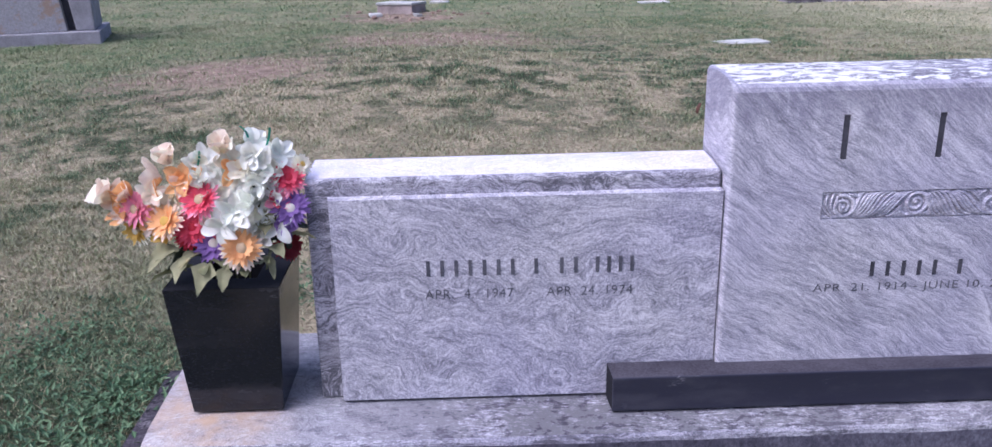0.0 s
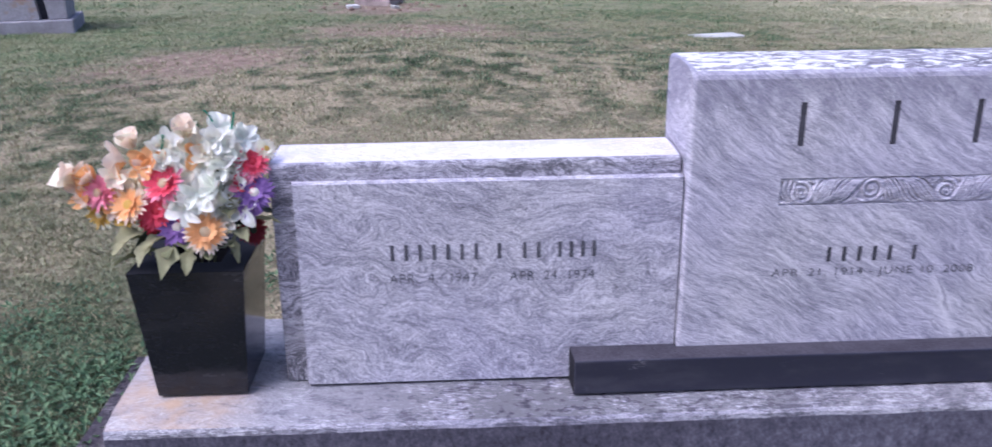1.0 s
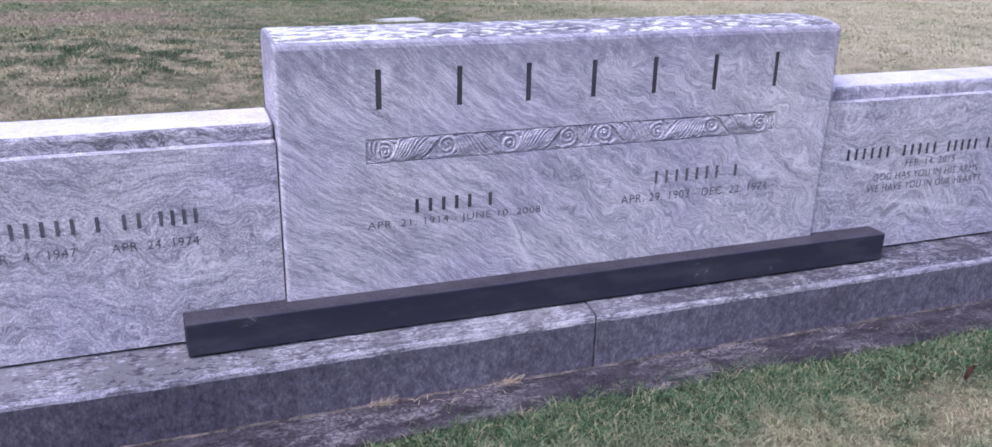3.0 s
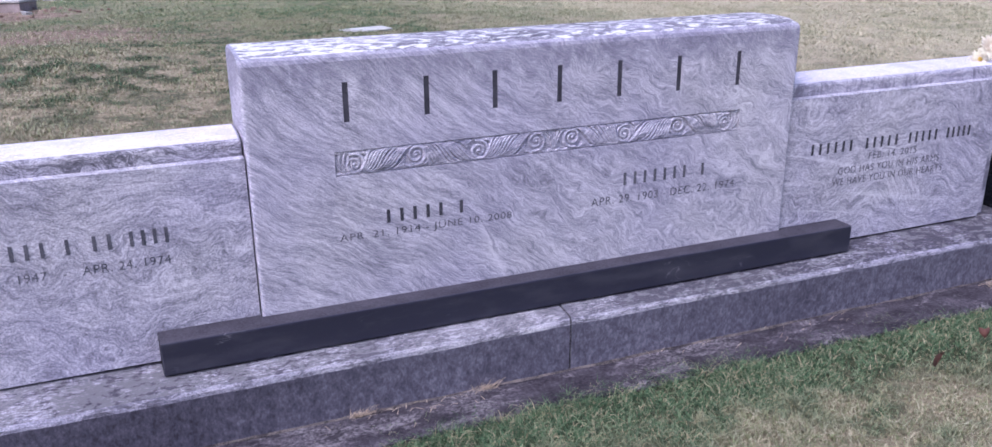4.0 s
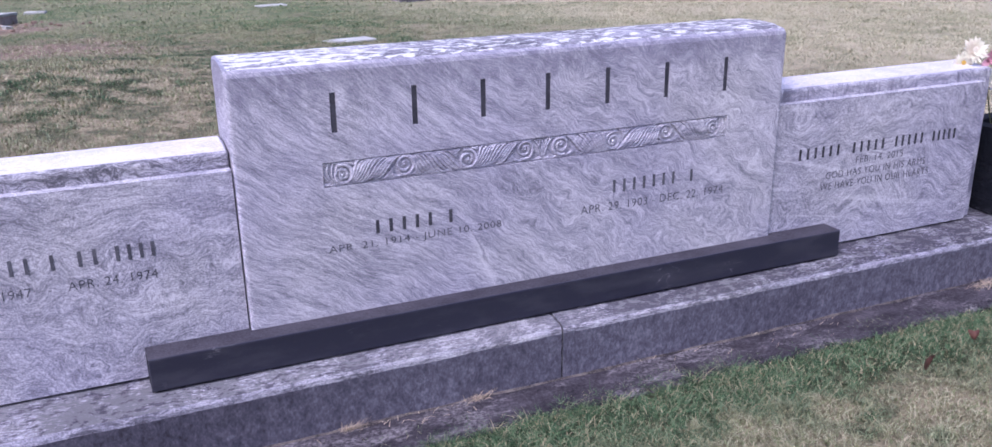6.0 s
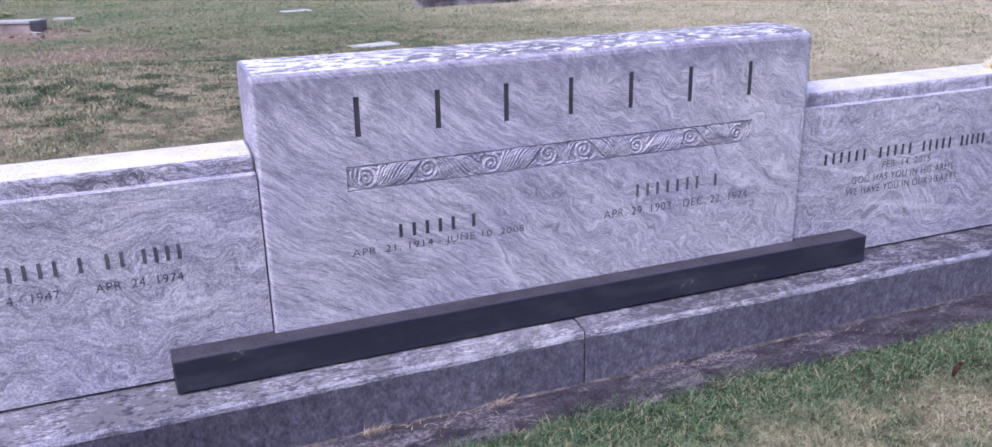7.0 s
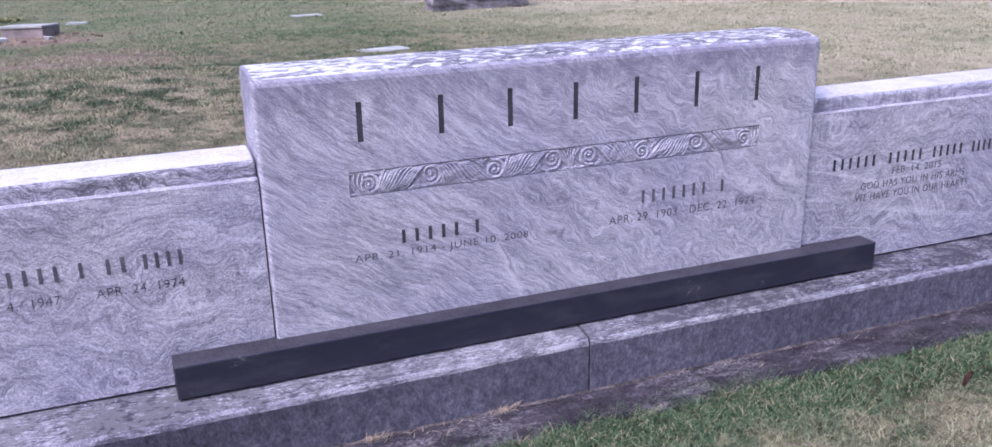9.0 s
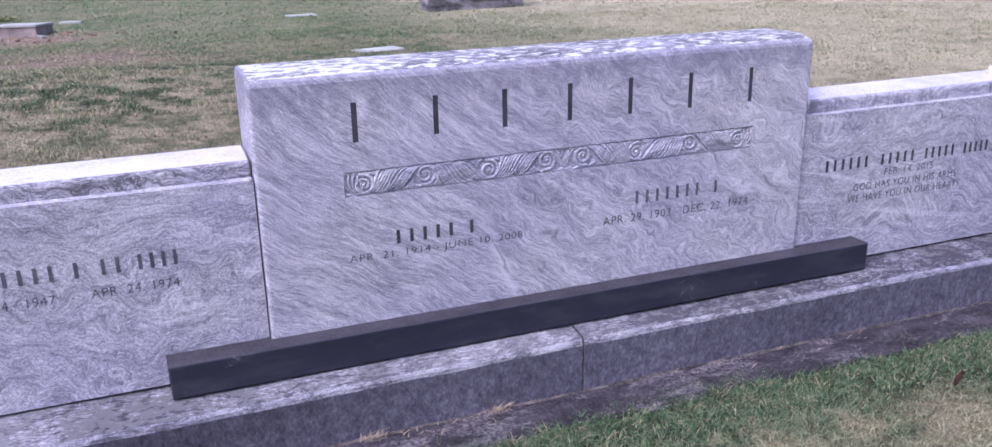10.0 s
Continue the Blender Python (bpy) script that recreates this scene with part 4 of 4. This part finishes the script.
for dx, dy, tx, tz in ((0.02, 0.0, -1.06, 0.7), (-0.02, 0.02, -1.2, 0.7), (0.0, 0.03, -1.12, 0.78), (0.03, -0.01, -0.99, 0.7), (-0.04, 0.0, -1.3, 0.7)):
    stem(B, (-1.118 + dx, 0.092 + dy, 0.36), (tx, 0.05, tz), 0.003, "olive")

R = thing("flower_bouquet", (0, 0, 0), "bouquet of cream and pink artificial flowers", "artificial flowers", "bouquets")
gerbera(R, 2.535, 0.09, 0.8, 0.095, "cream", "cream", (-0.5, -1, 0.5))
gerbera(R, 2.51, 0.11, 0.755, 0.075, "cream", "yellow", (-0.6, -1, 0.4))
lily(R, 2.6, 0.08, 0.775, 0.09, "rose", "rose", (-0.3, -0.9, 0.4), 6, 0.6)
lily(R, 2.63, 0.09, 0.69, 0.1, "white", "cream", (-0.3, -0.9, 0.3), 6, 0.8)
lily(R, 2.68, 0.09, 0.76, 0.1, "cream", "rose", (0.0, -0.9, 0.5), 6, 0.8)
gerbera(R, 2.73, 0.06, 0.68, 0.1, "pink", "cream")
gerbera(R, 2.82, 0.08, 0.75, 0.1, "cream", "yellow")
lily(R, 2.78, 0.09, 0.83, 0.1, "white", "cream")
gerbera(R, 2.66, 0.1, 0.84, 0.09, "rose", "cream")
for lx, ly, lz, size, d in ((2.67, 0.04, 0.62, 0.09, (-0.7, -0.6, 0.0)), (2.66, 0.03, 0.6, 0.08, (-0.6, -0.7, -0.4)), (2.7, 0.02, 0.6, 0.09, (-0.2, -0.8, -0.5)), (2.78, 0.02, 0.6, 0.09, (0.3, -0.8, -0.4))):
    leaf(R, lx, ly, lz, size, d)
for lx, ly, lz, size, d in ((2.7, 0.06, 0.6, 0.11, (-0.6, -0.7, 0.3)), (2.75, 0.06, 0.62, 0.11, (0.0, -0.8, 0.2))):
    leaf(R, lx, ly, lz, size, d, "dark")
for tx, tz in ((2.6, 0.76), (2.73, 0.68), (2.8, 0.74), (2.66, 0.82)):
    stem(R, (2.752, 0.092, 0.36), (tx, 0.09, tz), 0.003, "olive")


# ---- other graves on the lawn ----
def gz(x, y):
    return float(ground_z(np.float64(x), np.float64(y)))


def flat_marker(cx, cy, w, d, turn, label, rise=0.012, lean=0.0):
    bm = block(-w / 2, w / 2, -d / 2, d / 2, -0.08, rise, 0.008, 2)
    ob = tagged(link("flat_marker", bm, MARKER), label, "grave marker", "flat markers")
    ob.matrix_world = pose(cx, cy, gz(cx, cy) + 0.005, lean, 0, turn)
    return ob


flat_marker(1.96, 6.52, 0.47, 0.24, 13, "pale flat stone grave marker sunk in the lawn")
flat_marker(1.94, 10.6, 0.40, 0.2, 10, "pale flat grave marker far off in the grass")
flat_marker(-0.98, 11.3, 0.26, 0.16, -8, "small pale flat marker beside a bare mound", 0.02)
CLAY = rough_stone("red_clay", (0.15, 0.1, 0.075), (0.33, 0.235, 0.18), 20, 0.8)
slab = thing("raised_slab", (-1.43, 10.1, gz(-1.43, 10.1)), "white-topped slab raised on red soil-stained footing", "grave marker")
slab.rotation_euler = (radians(-3), 0, radians(-16))
part("footing", block(-0.235, 0.235, -0.27, 0.27, -0.1, 0.1, 0.01), rough_stone("stained_footing", (0.2, 0.165, 0.15), (0.42, 0.35, 0.32), 14, 0.4), slab, "soil-stained side")
part("top", block(-0.25, 0.245, -0.285, 0.28, 0.1, 0.132, 0.008), MARKER, slab, "pale top slab")
bm = bmesh.new()
rng = random.Random(5)
for i in range(34):
    a, r = rng.uniform(0, 6.3), rng.uniform(0.3, 1.1)
    s = rng.uniform(0.01, 0.032)
    x, y = -1.5 + r * math.cos(a) * 1.1, 9.65 + 0.6 * r * math.sin(a)
    bmesh.ops.create_icosphere(bm, subdivisions=1, radius=s, matrix=pose(x, y, gz(x, y) + 0.3 * s, rng.uniform(0, 90), 0, rng.uniform(0, 360)) @ Matrix.Diagonal((1.3, 1, 0.7, 1)))
tagged(link("soil_clods", bm, CLAY), "loose red clay clods by a raised slab", "soil", kind="stuff")


for x, y, turn, w in ((-1.72, 9.6, 20, 0.16), (-1.2, 9.5, 40, 0.08)):
    bm = block(-w / 2, w / 2, -0.05, 0.05, -0.03, 0.015, 0.01)
    for v in bm.verts:
        v.co += noise.noise_vector(v.co * 18 + Vector((w * 50, 0, 0))) * 0.018
    ob = tagged(link("stone_fragment", bm, MARKER), "broken pale stone piece lying on bare soil", "stone", "stone fragments")
    ob.matrix_world = pose(x, y, gz(x, y) + 0.02, 6, 0, turn)


def far_monument():
    """A grey family stone further up the lawn: base, broad stone and an end pillar parted by a dark joint."""
    z = gz(-5, 8)
    ob = thing("far_monument", (-5.45, 7.74, z), "grey granite monument with a brown-stained face on a low base", "headstone")
    turn = 14
    part("base", block(-1.9, 1.05, -0.42, 0.45, -0.1, 0.13, 0.012), FAR_GREY, ob)
    k = Mat("brown_stained_granite")
    vec = k.coords("Object")
    g = k.ramp(k.noise(vec, 60, 4, 0.7), [(0.35, (0.24, 0.23, 0.24)), (0.65, (0.35, 0.34, 0.355))])
    st = k.ramp(k.noise(k.mapping(vec, loc=(1.3, 0, 0.2)), 5.0, 7, 0.75), [(0.5, 0.0), (0.58, 1.0)])
    stained = k.done(k.mix(k.math("MULTIPLY", st, 0.65), g, (0.3, 0.18, 0.1)), 0.5)
    def leaning(bm, x_from, x_to):
        for v in bm.verts:
            if x_from < v.co.x < x_to:
                v.co.x -= 0.11 * (v.co.z - 0.13)
        return bm

    part("stone", leaning(block(-1.75, 0.74, -0.36, 0.26, 0.13, 1.1, 0.01), 0.5, 1.0), stained, ob)
    part("end_pillar", leaning(block(0.82, 1.0, -0.35, 0.24, 0.13, 0.98, 0.012), 0.7, 0.9), FAR_GREY, ob)
    part("joint", leaning(block(0.735, 0.825, -0.26, 0.15, 0.13, 0.95), 0.5, 1.0), CUT, ob)
    ob.rotation_euler = (0, 0, radians(turn))
    return ob


far_monument()


def rock_faced_stone(cx, cy, w, d, h, turn):
    bm = bmesh.new()
    bmesh.ops.create_cube(bm, size=1.0)
    bmesh.ops.subdivide_edges(bm, edges=bm.edges, cuts=9, use_grid_fill=True)
    for v in bm.verts:
        p = Vector((v.co.x * w, v.co.y * d, (v.co.z + 0.5) * h))
        n = noise.noise_vector(p * 5.0) * 0.05 + noise.noise_vector(p * 16.0) * 0.022
        v.co = p + n
    ob = tagged(link("rock_faced_stone", bm, ROCK), "dark grey rock-faced granite stone standing in tall grass", "headstone")
    ob.matrix_world = pose(cx, cy, gz(cx, cy) - 0.03, 0, 0, turn)


rock_faced_stone(4.36, 10.42, 1.42, 0.46, 0.6, 0)


# ---- grass, leaves and litter ----
def grass(name, boxes, label, seed):
    """Single bent blades: x0, x1, y0, y1, count, height, width for each stretch of lawn."""
    rng = np.random.default_rng(seed)
    bases, hs, ws = [], [], []
    for x0, x1, y0, y1, n, h, w in boxes:
        x, y = rng.uniform(x0, x1, n), rng.uniform(y0, y1, n)
        tuft = 0.5 + 0.5 * np.sin(x * 5.3 + 1.7 * np.sin(y * 4.1)) * np.cos(y * 4.7 + 1.3 * np.sin(x * 3.3))
        clump = 0.5 + 0.5 * np.sin(x * 31 + 2.1 * np.sin(y * 23)) * np.cos(y * 27 + 2.3 * np.sin(x * 17 + 9 * y))
        tuft = 0.45 * tuft + 0.55 * clump
        edge = 0.012 * np.sin(x * 23 + y * 17) + 0.02 * np.sin(x * 7.7 + 1.0 + 5 * y)
        front = -0.238 + 0.1 * smooth((0.35 - x) / 0.45) + edge
        out = (x < -1.4 + edge) | (x > 3.1) | (y < front) | (y > 0.53 + edge)
        lush = np.exp(-np.clip(front - y, 0, 9) / 0.16) * (y < 0)
        bare = np.zeros(n)
        for sx, sy, r in SOIL_SPOTS:
            bare = np.maximum(bare, np.exp(-(((x - sx) ** 2 + (y - sy) ** 2) / (r * r)) ** 1.5) * (0.75 + 0.25 * np.sin(4 * x) * np.sin(5 * y)))
        keep = out & (rng.random(n) < (0.12 + 0.88 * tuft) * (1 - 0.93 * bare))
        x, y, tuft, lush = x[keep], y[keep], tuft[keep], lush[keep]
        bases.append(np.stack([x, y, ground_z(x, y) - 0.004], 1))
        hs.append(h * (0.35 + 0.95 * tuft + 0.45 * lush) * rng.uniform(0.55, 1.25, len(x)))
        ws.append(w * rng.uniform(0.7, 1.3, len(x)))
    p, h, w = np.concatenate(bases), np.concatenate(hs)[:, None], np.concatenate(ws)[:, None]
    n = len(p)
    a, b = rng.uniform(0, 2 * np.pi, n), rng.uniform(0, 2 * np.pi, n)
    side = np.stack([np.cos(a), np.sin(a), np.zeros(n)], 1) * w / 2
    lean = np.stack([np.cos(b), np.sin(b), np.zeros(n)], 1) * h * rng.uniform(0.3, 1.7, n)[:, None]
    up = np.array([0, 0, 1.0]) * h
    v = np.stack([p - side, p + side, p + lean * 0.35 + up * 0.6 + side * 0.8, p + lean * 0.35 + up * 0.6 - side * 0.8, p + lean + up * rng.uniform(0.65, 1.0, n)[:, None]], 1).reshape(-1, 3)
    k = np.arange(n, dtype=np.int32)[:, None] * 5
    loops = np.concatenate([k, k + 1, k + 2, k + 3, k + 3, k + 2, k + 4], 1).ravel()
    starts = (np.arange(n, dtype=np.int32)[:, None] * 7 + np.array([[0, 4]], dtype=np.int32)).ravel()
    me = bpy.data.meshes.new(name)
    me.vertices.add(len(v))
    me.vertices.foreach_set("co", v.ravel())
    me.loops.add(len(loops))
    me.loops.foreach_set("vertex_index", loops.astype(np.int32))
    me.polygons.add(2 * n)
    me.polygons.foreach_set("loop_start", starts.astype(np.int32))
    me.update(calc_edges=True)
    me.materials.append(BLADES)
    return tagged(new(name, me), label, "grass", kind="stuff")


grass("lawn_grass", [
    (0.0, 3.4, -1.0, -0.13, 240000, 0.025, 0.0025),
    (-4.0, 5.5, -4.5, -1.0, 90000, 0.03, 0.007),
    (-3.2, -1.37, -0.6, 2.4, 200000, 0.024, 0.0026),
    (-3.6, 4.6, 0.48, 3.6, 230000, 0.028, 0.004),
    (4.6, 9.0, 0.6, 3.6, 80000, 0.026, 0.005),
    (-5.5, 9.0, 3.6, 9.0, 440000, 0.03, 0.0052),
    (9.0, 14.0, 3.6, 9.0, 40000, 0.03, 0.008),
    (-10.0, 20.0, 9.0, 18.0, 190000, 0.036, 0.009)],
    "short uneven lawn of green and dry straw blades", 3)


def tuft(name, cx, cy, cz, n, h, spread, material, label, seed):
    rng = random.Random(seed)
    bm = bmesh.new()
    for i in range(n):
        a, l, s = rng.uniform(0, 6.3), h * rng.uniform(0.5, 1.3), rng.uniform(0.5, 1.0)
        d = Vector((math.cos(a) * s, math.sin(a) * s * 0.4, 1 - 0.85 * s))
        p = Vector((cx + rng.gauss(0, spread), cy + rng.gauss(0, spread * 0.25), cz))
        w = Vector((-math.sin(a), math.cos(a), 0)) * 0.001
        m = p + d * l * 0.6
        t = p + d * l + Vector((0, 0, -0.25 * l * s))
        q = [bm.verts.new(c) for c in (p - w, p + w, m + w * 0.8, m - w * 0.8, t)]
        bm.faces.new(q[:4])
        bm.faces.new((q[3], q[2], q[4]))
    return tagged(link(name, bm, material), label, "dry grass", "dry tufts", "stuff")


STRAW = plain("dry_straw", (0.42, 0.34, 0.25), 0.8, 0.35, 90)
tuft("dry_tuft", 0.557, -0.14, 0.026, 60, 0.06, 0.012, STRAW, "small dry straw tuft growing at the base joint", 1)
tuft("dry_tuft", 0.205, -0.14, 0.026, 50, 0.05, 0.014, STRAW, "small dry straw tuft growing at the base joint", 2)
tuft("dry_tuft", 2.48, -0.17, 0.028, 150, 0.05, 0.05, STRAW, "flattened dry straw lying on the footing", 3)
tuft("dry_tuft", 0.36, -0.15, 0.026, 24, 0.04, 0.12, STRAW, "thin line of dry straw along the base", 4)
tuft("dry_tuft", 1.45, -0.15, 0.026, 40, 0.04, 0.22, STRAW, "thin line of dry straw along the base", 5)
BEDDING = rough_stone("pale_bedding_mortar", (0.035, 0.03, 0.032), (0.2, 0.17, 0.15), 45, 0.6, 1.0, 0.43, 0.6)
tagged(link("bedding_joint", loft([(-0.136, 0.014), (-0.1345, 0.0255), (-0.132, 0.0275), (-0.1275, 0.0285), (-0.126, 0.014)], -1.3, 2.94, 300, 0.0045, 12), BEDDING),
       "thin crumbling pale mortar line under the base stones", "mortar joint", kind="structure")

LEAF = plain("dead_leaf", (0.09, 0.035, 0.022), 0.7, 0.4, 60)
for x, y, turn, size in ((1.779, -0.52, 30, 0.036), (0.73, 3.18, 80, 0.05), (2.06, -0.45, 140, 0.024)):
    bm = bmesh.new()
    petal(bm, size, size * 1.3, 0.9, 0.45, Matrix.Identity(4), 6)
    ob = tagged(link("fallen_leaf", bm, LEAF, smooth=True), "curled reddish brown dead leaf on the grass", "leaf", "fallen leaves")
    ob.matrix_world = pose(x, y, gz(x, y) + 0.026, 55, 8, turn)


def leafy_weeds(name, patches, label, seed, material):
    """Low rosettes of small rounded leaves: x, y, spread, count, leaf size for each patch."""
    rng = np.random.default_rng(seed)
    verts, faces = [], []
    for cx, cy, spread, count, size in patches:
        for i in range(count):
            x, y = cx + rng.normal(0, spread), cy + rng.normal(0, spread)
            if x > -1.36 and -0.3 < y < 0.56:
                continue
            a, tilt, length = rng.uniform(0, 6.283), rng.uniform(0.15, 0.9), size * rng.uniform(0.6, 1.3)
            z = gz(x, y) + rng.uniform(0.006, 0.026)
            d = np.array([math.cos(a) * math.cos(tilt), math.sin(a) * math.cos(tilt), math.sin(tilt)])
            side = np.array([-math.sin(a), math.cos(a), rng.uniform(-0.3, 0.3)]) * length * 0.17
            p = np.array([x, y, z])
            k = len(verts)
            verts += [p, p + d * length * 0.45 + side, p + d * length - np.array([0, 0, length * 0.12]), p + d * length * 0.45 - side, p + d * length * 0.5 - np.array([0, 0, length * 0.1])]
            faces += [(k, k + 1, k + 4), (k + 1, k + 2, k + 4), (k + 2, k + 3, k + 4), (k + 3, k, k + 4)]
    me = bpy.data.meshes.new(name)
    me.from_pydata([tuple(v) for v in verts], [], faces)
    me.materials.append(material)
    return tagged(new(name, me), label, "weeds", kind="stuff")


def weed_material(name, low, middle, high):
    k = Mat(name)
    rnd = k.n.new("ShaderNodeNewGeometry").outputs["Random Per Island"]
    return k.done(k.ramp(rnd, [(0.0, low), (0.5, middle), (1.0, high)]), 0.6, spec=0.3)


WEED = weed_material("weed_leaves", (0.025, 0.06, 0.025), (0.065, 0.13, 0.055), (0.14, 0.21, 0.1))
leafy_weeds("lawn_weeds", [(-1.62, 0.1, 0.13, 900, 0.028), (-1.75, -0.12, 0.16, 1000, 0.028), (-1.56, 0.42, 0.1, 800, 0.026), (-2.05, 0.2, 0.18, 900, 0.026),
                           (-1.9, 0.75, 0.14, 700, 0.026), (-1.3, 1.05, 0.1, 600, 0.03), (-0.95, 2.1, 0.16, 500, 0.03), (-0.1, 2.0, 0.2, 400, 0.03)], "low dark green leafy weeds among the grass", 8, WEED)
SHRUB = weed_material("shrub_leaves", (0.09, 0.11, 0.04), (0.22, 0.23, 0.1), (0.36, 0.35, 0.17))
leafy_weeds("yellow_green_shrub", [(-2.05, 12.2, 0.16, 240, 0.08), (-1.9, 12.1, 0.1, 110, 0.07)], "low yellow-green leafy plant beside a raised slab", 9, SHRUB)
